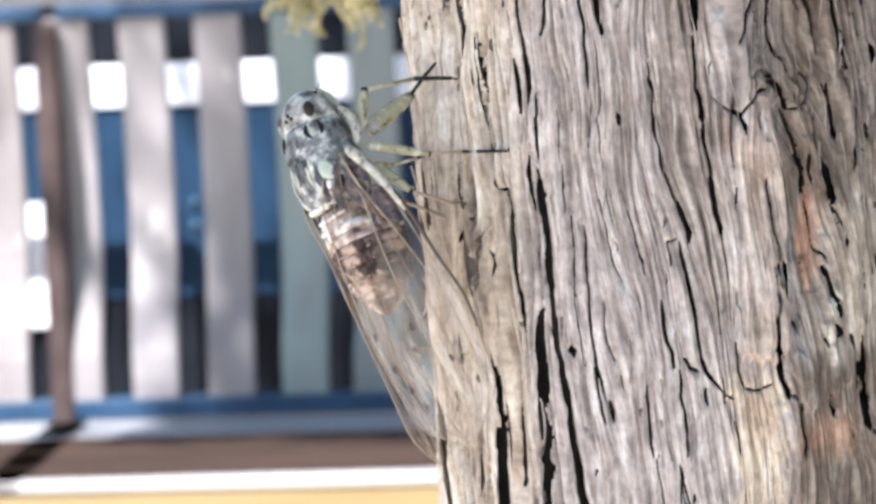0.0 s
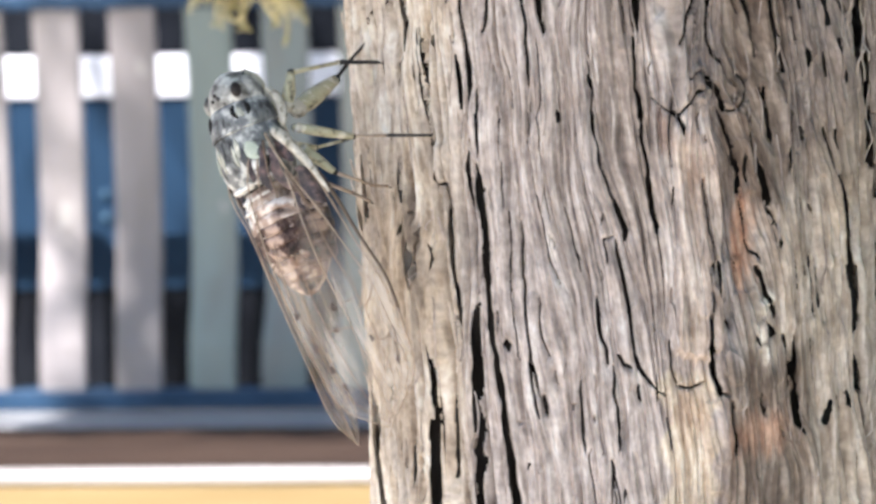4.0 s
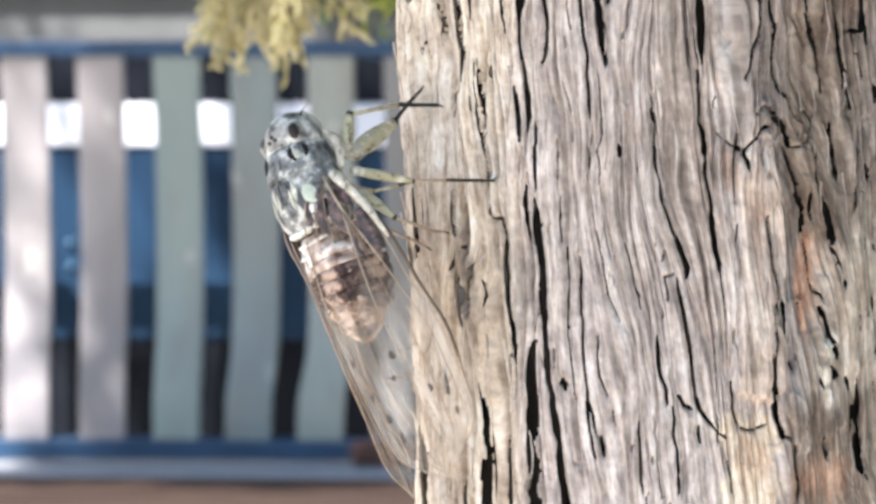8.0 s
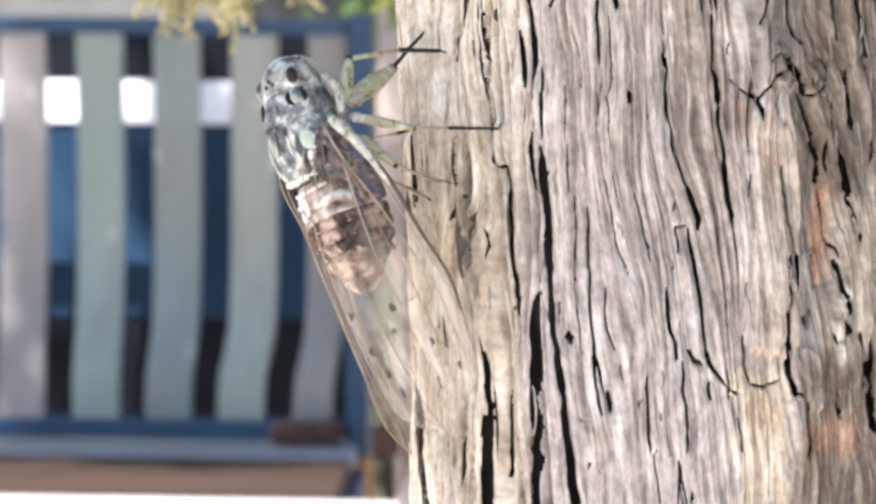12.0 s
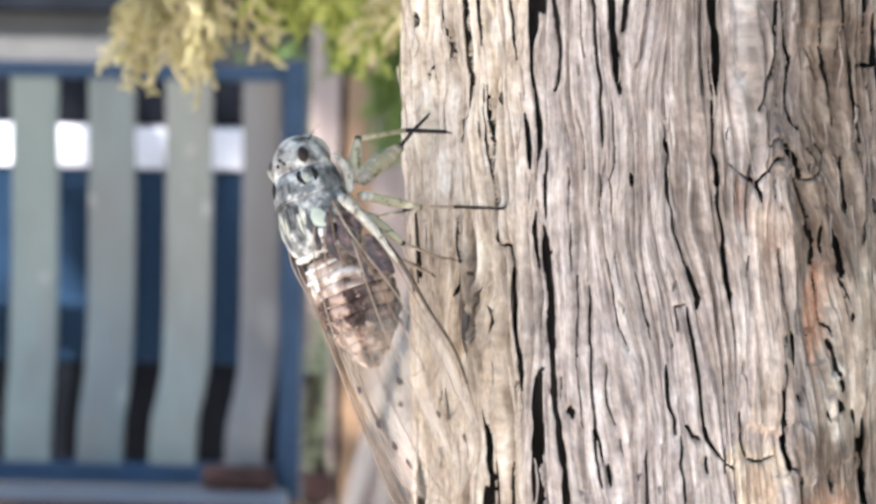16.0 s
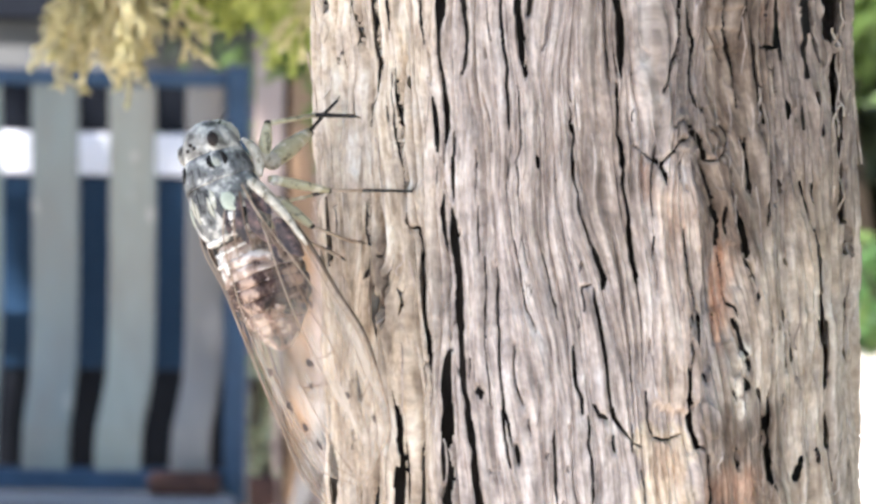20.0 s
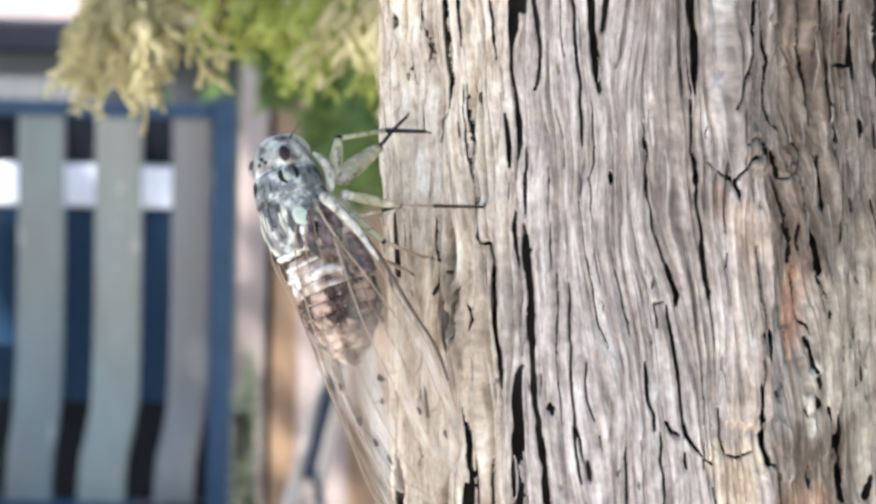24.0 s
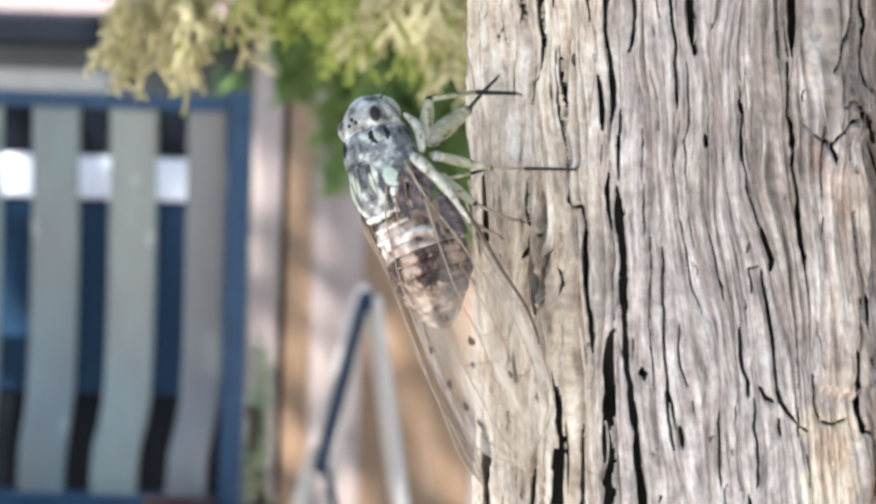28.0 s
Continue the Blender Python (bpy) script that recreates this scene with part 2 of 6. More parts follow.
# ---- mesh helpers ----
def part(name, bm, material, parent=None, label="", smooth=False):
    """Links a bmesh, or a mesh, as one object under parent."""
    if isinstance(bm, bmesh.types.BMesh):
        me = bpy.data.meshes.new(name)
        bm.to_mesh(me)
        bm.free()
    else:
        me = bm
    if material and not me.materials:
        me.materials.append(material)
    if smooth:
        me.polygons.foreach_set("use_smooth", [True] * len(me.polygons))
    ob = new(name, me)
    if parent:
        ob.parent = parent
    if label:
        ob["label"] = label
    return ob


def thing(name, label, category, group="", kind="", at=(0, 0, 0)):
    ob = new(name)
    ob.location = at
    ob.empty_display_size = 0.01
    return tagged(ob, label, category, group, kind)


def box(x0, x1, y0, y1, z0, z1, bevel=0.0, bm=None):
    bm = bm or bmesh.new()
    r = bmesh.ops.create_cube(bm, size=1, matrix=Matrix.LocRotScale(((x0 + x1) / 2, (y0 + y1) / 2, (z0 + z1) / 2), None, (x1 - x0, y1 - y0, z1 - z0)))
    if bevel:
        edges = {e for v in r["verts"] for e in v.link_edges}
        bmesh.ops.bevel(bm, geom=list(edges), offset=bevel, segments=2, affect="EDGES", profile=0.5)
    return bm


def tube(points, radii, sides=6, bm=None, closed=True):
    """A tube along points, with a radius at each."""
    bm = bm or bmesh.new()
    pts = [Vector(p) for p in points]
    rings = []
    side = None
    for i, p in enumerate(pts):
        d = (pts[min(i + 1, len(pts) - 1)] - pts[max(i - 1, 0)]).normalized()
        if side is None:
            side = d.orthogonal().normalized()
        side = (side - d * side.dot(d)).normalized()
        up = d.cross(side)
        r = radii[i] if isinstance(radii, (list, tuple)) else radii
        rings.append([bm.verts.new(p + (side * math.cos(a) + up * math.sin(a)) * r) for a in (2 * math.pi * k / sides for k in range(sides))])
    for a, b in zip(rings, rings[1:]):
        for k in range(sides):
            bm.faces.new((a[k], a[(k + 1) % sides], b[(k + 1) % sides], b[k]))
    if closed:
        bm.faces.new(rings[0][::-1])
        bm.faces.new(rings[-1])
    return bm


def rod(a, b, w, d, bm=None):
    """A straight bar of square section from a to b."""
    bm = bm or bmesh.new()
    a, b = Vector(a), Vector(b)
    q = (b - a).to_track_quat("Z", "Y")
    r = bmesh.ops.create_cube(bm, size=1, matrix=Matrix.LocRotScale((a + b) / 2, q, (w, d, (b - a).length)))
    bmesh.ops.bevel(bm, geom=list({e for v in r["verts"] for e in v.link_edges}), offset=min(w, d) * 0.15, segments=1, affect="EDGES")
    return bm


# ---- ground and surroundings ----
def ground():
    n = 60
    xs = np.sign(np.linspace(-1, 1, n)) * np.abs(np.linspace(-1, 1, n)) ** 3 * 400
    bm = bmesh.new()
    grid = [[bm.verts.new((x, y, 0.02 * noise.noise((x * 0.6, y * 0.6, 0)) * min(1.0, (abs(x) + abs(y)) / 3) - 0.01)) for x in xs] for y in xs]
    for i in range(n - 1):
        for j in range(n - 1):
            bm.faces.new((grid[i][j], grid[i][j + 1], grid[i + 1][j + 1], grid[i + 1][j]))
    return tagged(part("ground", bm, SAND, smooth=True), "pale sandy ground in bright sun", "ground", kind="structure")


ground()


def bench(x0, x1, name="garden_bench", joined=False):
    """A slatted bench with a blue frame; its back stands between x0 and x1."""
    b = thing(name, "blue-framed garden bench with grey-green vertical back slats", "bench", "benches", at=((x0 + x1) / 2, 3.6, 0))
    ox, oy = (x0 + x1) / 2, 3.6

    def put(n, bm, mat, label=""):
        bmesh.ops.translate(bm, verts=bm.verts, vec=(-ox, -oy, 0))
        return part(n, bm, mat, b, label)

    yb = 3.752
    put("top_rail", box(x0 + 0.002, x1 + (0.012 if joined else -0.026), yb, yb + 0.028, 0.897, 0.914, 0.003), BLUE, "blue painted top rail")
    put("bottom_rail", box(x0 + 0.002, x1 + (0.012 if joined else -0.026), yb - 0.004, yb + 0.026, 0.4525, 0.476, 0.003), BLUE, "blue painted bottom rail")
    for xa in (x1 - 0.025, x0 - 0.024):
        if xa > x0 and joined:
            continue
        put("back_post", box(xa, xa + 0.025, yb - 0.006, yb + 0.03, 0.437 if xa > x0 else 0.0, 0.920 if xa > x0 else 0.896, 0.004), BLUE if xa > x0 else DARKPOST, "blue painted post" if xa > x0 else "dark brown steel end post")
        if xa > x0:
            put("rear_leg", box(xa - 0.005, xa + 0.029, yb - 0.010, yb + 0.03, 0.0, 0.434, 0.004), ORANGEWOOD, "orange-brown wooden rear leg")
        put("front_leg", box(xa, xa + 0.025, yb - 0.43, yb - 0.395, 0.0, 0.425, 0.004), ORANGEWOOD if xa > x0 else BLUE, "orange-brown wooden leg" if xa > x0 else "blue painted leg")
        put("side_rail", box(xa + 0.003, xa + 0.022, yb - 0.39, yb - 0.01, 0.395, 0.425, 0.003), BLUE, "blue painted side rail")
    count = 7
    for i in range(count):
        narrow = i == 0 and not joined
        xc = x1 - (0.0485 if narrow else 0.044) - 0.0845 * i
        hw = 0.0215 if narrow else 0.0255
        bm = bmesh.new()
        rows = []
        for k in range(17):
            z = 0.470 + (0.900 - 0.470) * k / 16
            bow = -0.016 * math.exp(-((z - 0.53) / 0.07) ** 2) + 0.024 * math.sin((z - 0.47) / 0.43 * math.pi)
            warp = -0.013 * min(1.0, max(0.0, (xc + 0.56) / 0.22)) * (0.5 - 0.5 * math.tanh((z - 0.545) / 0.025))
            rows.append([bm.verts.new((xc + dx + warp, yb + 0.006 + bow + dy, z)) for dx, dy in ((-hw, 0.002), (0.003 - hw, 0), (hw - 0.003, 0), (hw, 0.002), (hw, 0.010), (-hw, 0.010))])
        for a, c in zip(rows, rows[1:]):
            for j in range(6):
                bm.faces.new((a[j], a[(j + 1) % 6], c[(j + 1) % 6], c[j]))
        bm.faces.new(rows[0][::-1])
        bm.faces.new(rows[-1])
        pink = joined or i >= 4
        put("slat", bm, SLATPINK if pink else SLATTINTS[i] if i < 3 else SLAT, "pinkish slat" if pink else "")
    xs0, xs1 = x0 - 0.03, x1 + (0.05 if joined else -0.012)
    put("seat_board", box(xs0, xs1, yb - 0.10, yb + 0.004, 0.434, 0.4515, 0.004), SEATGREY, "weathered grey rear seat board")
    for k in range(3):
        ya = yb - 0.40 + 0.099 * k
        put("seat_board", box(xs0, xs1, ya, ya + 0.088, 0.434, 0.452, 0.004), SEATWOOD, "dark brown seat board")
    put("seat_edge", box(xs0 - 0.004, x1 + 0.054, yb - 0.425, yb - 0.403, 0.444, 0.456, 0.005), SEATEDGE, "pale worn front seat edge")
    put("front_panel", box(xs0, x1 - 0.028, yb - 0.420, yb - 0.402, 0.27, 0.442, 0.003), YELLOWWOOD, "yellow pine front panel")
    if not joined:
        put("arm_bracket", box(x1 - 0.105, x1 - 0.027, yb - 0.034, yb - 0.009, 0.453, 0.478, 0.006), RUSTSTEEL, "rusty dark arm bracket")
        put("arm_bracket", box(x1 - 0.085, x1 - 0.027, yb - 0.016, yb - 0.006, 0.430, 0.452, 0.004), RUSTSTEEL, "rusty dark arm bracket")
        put("arm_bracket", box(x1 + 0.003, x1 + 0.036, yb - 0.020, yb - 0.006, 0.440, 0.474, 0.005), RUSTSTEEL, "rusty dark arm bracket")
    return b


bench(-0.785, -0.225)
bench(-1.42, -0.8145, joined=True)


def screen_board():
    """A dark blue board with a white band, standing behind the benches."""
    b = thing("blue_board", "dark blue notice board with a white band, behind the bench", "board", at=(-0.8, 3.99, 0))
    def put(n, bm, mat, label=""):
        bmesh.ops.translate(bm, verts=bm.verts, vec=(0.8, -3.99, 0))
        return part(n, bm, mat, b, label)
    put("panel", box(-1.55, -0.262, 3.98, 4.0, 0.56, 0.783, 0.002), NAVY, "navy blue panel")
    put("white_band", box(-1.55, -0.262, 3.974, 4.0, 0.7845, 0.832, 0.002), WHITE, "white band")
    put("top_panel", box(-1.55, -0.262, 3.98, 4.0, 0.8335, 0.905, 0.002), BLACK, "black top panel")
    put("base_panel", box(-1.55, -0.262, 3.984, 4.003, 0.42, 0.5595, 0.0), BLACK, "black base panel")
    put("notice", box(-0.884, -0.834, 3.970, 3.979, 0.53, 0.675, 0.001), WHITE, "white paper notice")
    for z in (0.672, 0.645):
        put("screw_cap", tube([(-0.674, 3.981, z), (-0.674, 3.974, z), (-0.674, 3.972, z)], [0.004, 0.004, 0.002], 10), SCREWBLUE, "pale blue screw cap")
    for x in (-1.5, -0.31):
        put("leg", box(x, x + 0.03, 4.002, 4.03, 0, 0.85, 0.003), BLUE)


screen_board()


def wall_far():
    tagged(part("wall_north", box(-3.2, -0.24, 5.4, 5.6, 0, 0.918), PLASTER), "low grey plastered garden wall", "wall", kind="structure")
    tagged(part("wall_coping", box(-3.25, -0.22, 5.37, 5.64, 0.920, 0.966, 0.006), BLACK), "dark slate wall coping", "coping", kind="structure")
    tagged(part("house_wall", box(-9.0, 0.3, 9.0, 9.3, 0, 5.0), PALEWALL), "pale pink stucco house wall in sun", "wall", kind="structure")


wall_far()


def fence():
    f = thing("board_fence", "tan vertical board fence with pale posts", "fence", at=(-0.1, 4.62, 0))
    rng = random.Random(5)
    x = -0.262
    k = 0
    widths = (0.038, 0.009, 0.034, 0.028, 0.042, 0.036, 0.055, 0.055, 0.05, 0.06, 0.055, 0.05, 0.06)
    for w in widths:
        pale = k in (0, 3, 4, 8)
        dark = k == 1
        bm = box(x + 0.1, x + w + 0.1 - 0.0004, 0.0 if not dark else 0.02, 0.03, 0, 1.18 + rng.uniform(-0.02, 0.02), 0.002)
        part("board", bm, GREYBOARD if pale else SEATWOOD if dark else TAN, f)
        x += w
        k += 1
    for z in (0.3, 0.95):
        part("fence_rail", box(-0.16, x + 0.1, 0.032, 0.06, z, z + 0.05, 0.003), TAN, f)


fence()


def easel():
    e = thing("folding_easel", "pale wooden folding easel with a blue metal brace", "easel", at=(-0.1, 4.35, 0))
    def put(n, bm, mat, label=""):
        bmesh.ops.translate(bm, verts=bm.verts, vec=(0.1, -4.35, 0))
        return part(n, bm, mat, e, label)
    put("leg", rod((-0.109, 4.33, 0.65), (-0.28, 4.28, 0.0), 0.018, 0.018), PALEWOOD)
    put("leg", rod((-0.097, 4.33, 0.65), (0.012, 4.28, 0.0), 0.018, 0.018), PALEWOOD)
    put("rear_post", rod((-0.106, 4.352, 0.66), (-0.20, 4.55, 0.0), 0.014, 0.014), PALEWOOD)
    put("brace", rod((-0.107, 4.315, 0.645), (-0.155, 4.30, 0.43), 0.017, 0.012), NAVY, "dark blue metal brace")
    put("brace", rod((-0.151, 4.302, 0.445), (-0.122, 4.302, 0.345), 0.009, 0.009), NAVY, "dark blue metal brace")
    put("hinge", box(-0.112, -0.094, 4.318, 4.345, 0.63, 0.655, 0.002), NAVY, "dark blue metal hinge")


easel()


def leaf_clump(name, mat, centre, size, count, leaf, seed, parent=None, label="", flat=0.3):
    """Many small leaves in an uneven volume, one mesh."""
    rng = np.random.default_rng(seed)
    lumps = rng.normal(size=(max(4, count // 120), 3)) * 0.42
    c = lumps[rng.integers(0, len(lumps), count)] + rng.normal(size=(count, 3)) * 0.2
    c = c * np.array(size) + np.array(centre)
    return part(name, leaf_mesh(name, c, leaf, rng, flat), mat, parent, label)


def leaf_mesh(name, c, leaf, rng, flat):
    """One small pointed leaf at each place of c, turned at random."""
    count = len(c)
    a = rng.normal(size=(count, 3))
    a /= np.linalg.norm(a, axis=1)[:, None]
    s = np.cross(a, rng.normal(size=(count, 3)))
    s /= np.linalg.norm(s, axis=1)[:, None]
    ln = leaf * rng.uniform(0.6, 1.4, (count, 1))
    v = np.stack([c - a * ln, c + s * ln * flat, c + a * ln, c - s * ln * flat], 1).reshape(-1, 3)
    me = bpy.data.meshes.new(name)
    me.from_pydata(v.tolist(), [], np.arange(4 * count).reshape(-1, 4).tolist())
    return me


def shrub(name, label, mat, at, size, count, leaf, seed):
    s = thing(name, label, "shrub", at=(at[0], at[1], 0))
    rng = random.Random(seed)
    bm = bmesh.new()
    for k in range(7):
        a = rng.uniform(0, 6.28)
        tip = Vector((math.cos(a) * size[0] * 0.7, math.sin(a) * size[1] * 0.7, at[2] + size[2] * rng.uniform(0.1, 0.6)))
        tube([(0, 0, -0.02), tip * 0.5 + Vector((0, 0, 0.05)), tip], [0.018, 0.012, 0.004], 5, bm)
    part("stem", bm, STEM, s)
    leaf_clump("foliage", mat, (0, 0, at[2]), size, count, leaf, seed, s)
    return s


shrub("shrub", "silver-green garden shrub in sun", PALESHRUB, (1.29, 8.2, 0.42), (0.13, 0.3, 0.24), 620, 0.05, 3)
shrub("shrub", "bright green low shrub beside the path", SHRUB, (1.1, 9.4, 0.12), (0.5, 0.3, 0.13), 1500, 0.03, 4)
shrub("shrub", "deep green tall shrub", SPRAYDARK, (1.15, 9.6, 0.95), (0.5, 0.3, 0.28), 3000, 0.05, 8)
shrub("shrub", "small olive-green plant behind the bench end", OLIVE, (-0.222, 4.05, 0.47), (0.012, 0.05, 0.20), 300, 0.014, 12)
shrub("hedge", "dark shaded brown-green hedge", HEDGE, (1.2, 11.5, 0.8), (1.8, 0.6, 0.8), 22000, 0.07, 5)
# added out of view, to hold skylight off the right of the trunk
shrub("hedge", "unseen green hedge added to darken the trunk's right side", SHRUB, (0.95, 0.1, 0.95), (0.25, 1.1, 0.8), 16000, 0.04, 16)
shrub("hedge", "dark green hedge behind the benches", SPRAYDARK, (0.15, 5.3, 0.9), (0.45, 0.25, 0.6), 6000, 0.03, 6)


def garden_light():
    g = thing("bollard", "slim dark blue garden bollard", "bollard", at=(1.06, 7.4, 0))
    part("post", tube([(0, 0, -0.01), (0, 0, 0.05), (0, 0, 0.06)], [0.012, 0.012, 0.010], 10), BLUE, g)
    part("cap", tube([(0, 0, 0.06), (0, 0, 0.075), (0, 0, 0.08)], [0.016, 0.016, 0.006], 10), BLUE, g)


garden_light()


# ---- the tree ----
R0 = 0.030


def lattice(x, y, seed):
    """Smooth value noise in 0..1 on arrays."""
    xi, yi = np.floor(x).astype(np.int64), np.floor(y).astype(np.int64)
    fx, fy = x - xi, y - yi
    fx, fy = fx * fx * (3 - 2 * fx), fy * fy * (3 - 2 * fy)

    def h(a, b):
        n = (a * 374761393 + b * 668265263 + seed * 974634777) & 0x7FFFFFFF
        n = ((n ^ (n >> 13)) * 1274126177) & 0x7FFFFFFF
        return ((n ^ (n >> 16)) & 0xFFFF) / 65535.0

    top = h(xi, yi) * (1 - fx) + h(xi + 1, yi) * fx
    low = h(xi, yi + 1) * (1 - fx) + h(xi + 1, yi + 1) * fx
    return top * (1 - fy) + low * fy


def layers(x, y, seed, octaves=3, gain=0.5):
    total, amp, out = 0.0, 1.0, 0.0
    for k in range(octaves):
        out = out + amp * lattice(x * 2 ** k, y * 2 ** k, seed + 17 * k)
        total += amp
        amp *= gain
    return out / total


CRACKS = []


def crack(width, depth, *path):
    """A fissure in the bark: width and depth in mm, along points of (degrees round the trunk, mm above the cicada's height)."""
    path = list(path)
    # fissures that reach the ends of the detailed stretch run on beyond it
    for end, inner, put in ((0, 1, 0), (-1, -2, len(path))):
        if abs(path[end][1]) > 24.3:
            run = math.copysign(13, path[end][1])
            slope = (path[end][0] - path[inner][0]) / (path[end][1] - path[inner][1] or 1)
            slope = max(-0.25, min(0.25, slope))
            path.insert(put, (path[end][0] + 0.5 * run * slope + 0.5, path[end][1] + 0.5 * run))
            path.insert(0 if put == 0 else len(path), (path[end][0] + 0.3 * slope * run, path[end][1] + 0.5 * run))
    CRACKS.append((width, depth, path))


crack(0.60, 3, (-35.6, 29.0), (-35.6, 26.6), (-35.5, 24.3), (-35.4, 22.0), (-34.4, 20.2), (-33.9, 18.5), (-33.3, 16.2), (-33.3, 14.7), (-33.8, 13.2), (-34.3, 12.1), (-34.2, 10.8))
crack(0.47, 2, (-32.2, 28.4), (-34.0, 26.1), (-35.0, 24.9))
crack(0.27, 1.5, (-41.0, 28.3), (-40.4, 27.2), (-40.0, 24.8), (-39.8, 23.1))
crack(0.20, 0.8, (-38.6, 22.5), (-38.1, 20.7), (-37.8, 19.0))
crack(0.40, 2, (-29.7, 28.5), (-28.8, 25.0), (-28.9, 22.7), (-29.4, 20.9), (-29.9, 20.2))
crack(0.47, 2, (-37.7, 17.5), (-37.1, 15.8), (-36.5, 13.8), (-36.3, 12.1))
crack(0.33, 2, (-31.7, 14.3), (-31.8, 10.4), (-32.1, 6.9))
crack(0.67, 3, (-32.8, 6.0), (-32.1, 2.2), (-31.4, -1.3), (-31.2, -4.8), (-30.7, -7.1))
crack(0.53, 3, (-30.9, -5.9), (-30.2, -11.7), (-29.3, -14.6), (-28.5, -17.5), (-28.2, -19.5))
crack(0.74, 3, (-28.3, -18.6), (-27.3, -22.6), (-26.8, -24.6), (-26.1, -27.8))
crack(0.40, 2, (-35.1, 7.4), (-35.5, 5.6), (-35.2, 3.9), (-34.8, 2.1), (-34.4, 1.3))
crack(0.20, 1.4, (-34.4, 1.4), (-34.0, -0.2), (-33.7, -1.9), (-33.8, -4.8))
crack(0.20, 1.4, (-26.9, 12.2), (-26.7, 8.7), (-26.4, 5.8), (-26.4, 3.5), (-26.0, 1.7))
crack(0.15, 0.8, (-24.9, 18.1), (-23.4, 15.2), (-22.9, 12.3))
crack(0.26, 1.6, (-20.9, 28.6), (-20.6, 28.0), (-20.5, 25.1), (-20.1, 22.8), (-19.4, 21.6), (-19.5, 19.3), (-19.1, 16.4), (-18.8, 13.5))
crack(0.20, 1.3, (-18.8, 13.5), (-19.4, 10.6), (-19.8, 8.3), (-19.0, 5.4), (-18.5, 3.1), (-17.7, 0.8))
crack(0.20, 1.3, (-16.9, 19.4), (-16.5, 16.5), (-16.4, 13.0), (-17.4, 11.3), (-17.2, 8.9), (-16.9, 6.1), (-16.5, 3.2), (-15.6, 0.3))
crack(0.78, 0.9, (-16.4, 25.7), (-15.9, 23.4), (-15.4, 21.1), (-15.0, 20.3))
crack(0.59, 1.2, (-16.6, 28.9), (-16.5, 28.0), (-16.3, 26.6))
crack(0.39, 1, (-13.8, 28.7), (-14.0, 28.1), (-14.4, 26.6))
crack(0.33, 1.5, (-13.3, 11.9), (-13.1, 10.5))
crack(0.52, 1.8, (-6.2, 15.6), (-5.7, 14.2))
crack(0.20, 1.3, (-6.1, 17.8), (-5.9, 15.8), (-5.5, 13.7), (-5.8, 11.4))
crack(0.39, 1.4, (-5.8, 12.0), (-5.6, 10.3), (-5.2, 9.1))
crack(0.23, 1.4, (-5.5, 9.7), (-4.5, 6.8), (-3.5, 4.5), (-2.4, 3.1), (-1.0, 2.0))
crack(0.52, 2, (-1.4, 2.4), (-0.3, 0.5), (0.5, -0.6), (0.2, -1.8))
crack(0.18, 0.8, (1.4, 28.2), (1.2, 24.8), (1.5, 22.5), (2.0, 20.1))
crack(0.65, 2.2, (3.7, 29.4), (3.8, 28.2), (4.4, 26.5), (4.5, 23.6), (4.5, 21.9), (4.4, 20.3))
crack(0.24, 1.4, (3.6, 19.6), (3.6, 16.7), (3.5, 14.4), (4.2, 13.2))
crack(0.47, 2, (4.1, 13.9), (4.3, 12.4), (4.4, 10.9))
crack(0.30, 1.5, (4.5, 10.6), (4.7, 8.6), (5.5, 6.3), (5.7, 4.6))
crack(0.48, 2, (5.5, 5.2), (6.1, 2.3), (6.4, 0.6), (6.9, -0.9))
crack(0.20, 0.8, (-11.6, 22.9), (-10.9, 24.6), (-10.7, 25.2))
crack(0.60, 3, (-41.6, 3.6), (-40.8, 1.3), (-40.6, -1.6), (-40.1, -4.5), (-39.4, -7.4), (-39.0, -10.3), (-38.7, -11.5))
crack(0.17, 1.2, (-38.5, -11.8), (-38.2, -12.9), (-38.1, -14.1))
crack(0.20, 1.3, (-31.1, -5.6), (-32.6, -5.8), (-33.3, -6.6), (-33.3, -8.0))
crack(0.20, 1.3, (-33.1, -8.6), (-32.4, -9.5), (-31.2, -11.0))
crack(0.53, 3, (-33.6, -8.8), (-34.6, -9.8), (-34.7, -13.1), (-34.1, -15.4), (-34.5, -17.7), (-34.9, -19.5), (-34.3, -21.8), (-34.2, -25.0), (-34.2, -27.6))
crack(0.53, 2.4, (-54.8, -3.1), (-54.6, -5.2), (-54.3, -8.1), (-54.0, -10.5), (-53.6, -13.4))
crack(0.40, 1.6, (-49.0, -1.2), (-50.5, -2.3), (-52.0, -3.8), (-52.9, -5.1))
crack(0.33, 1.4, (-53.8, 0.3), (-52.4, 0.3), (-51.5, 0.2))
crack(0.40, 1.2, (-57.0, 1.9), (-57.7, 0.1), (-58.2, -1.2), (-59.8, -2.4))
crack(0.27, 1.3, (-58.6, 6.0), (-58.7, 3.6), (-58.3, 2.4), (-57.5, 0.7))
crack(0.23, 1.4, (-48.1, 20.5), (-47.9, 17.0), (-47.3, 13.5), (-46.1, 10.0), (-45.5, 7.6))
crack(0.20, 1.2, (-50.0, 16.4), (-48.4, 13.4), (-47.1, 10.5))
crack(0.33, 1.7, (-45.5, 7.3), (-45.4, 4.1), (-45.0, 3.5))
crack(0.33, 1.6, (-45.2, 3.5), (-43.3, 3.5), (-41.3, 3.8))
crack(0.27, 1.6, (-56.3, 16.4), (-56.4, 13.8), (-56.3, 10.2), (-56.7, 7.8))
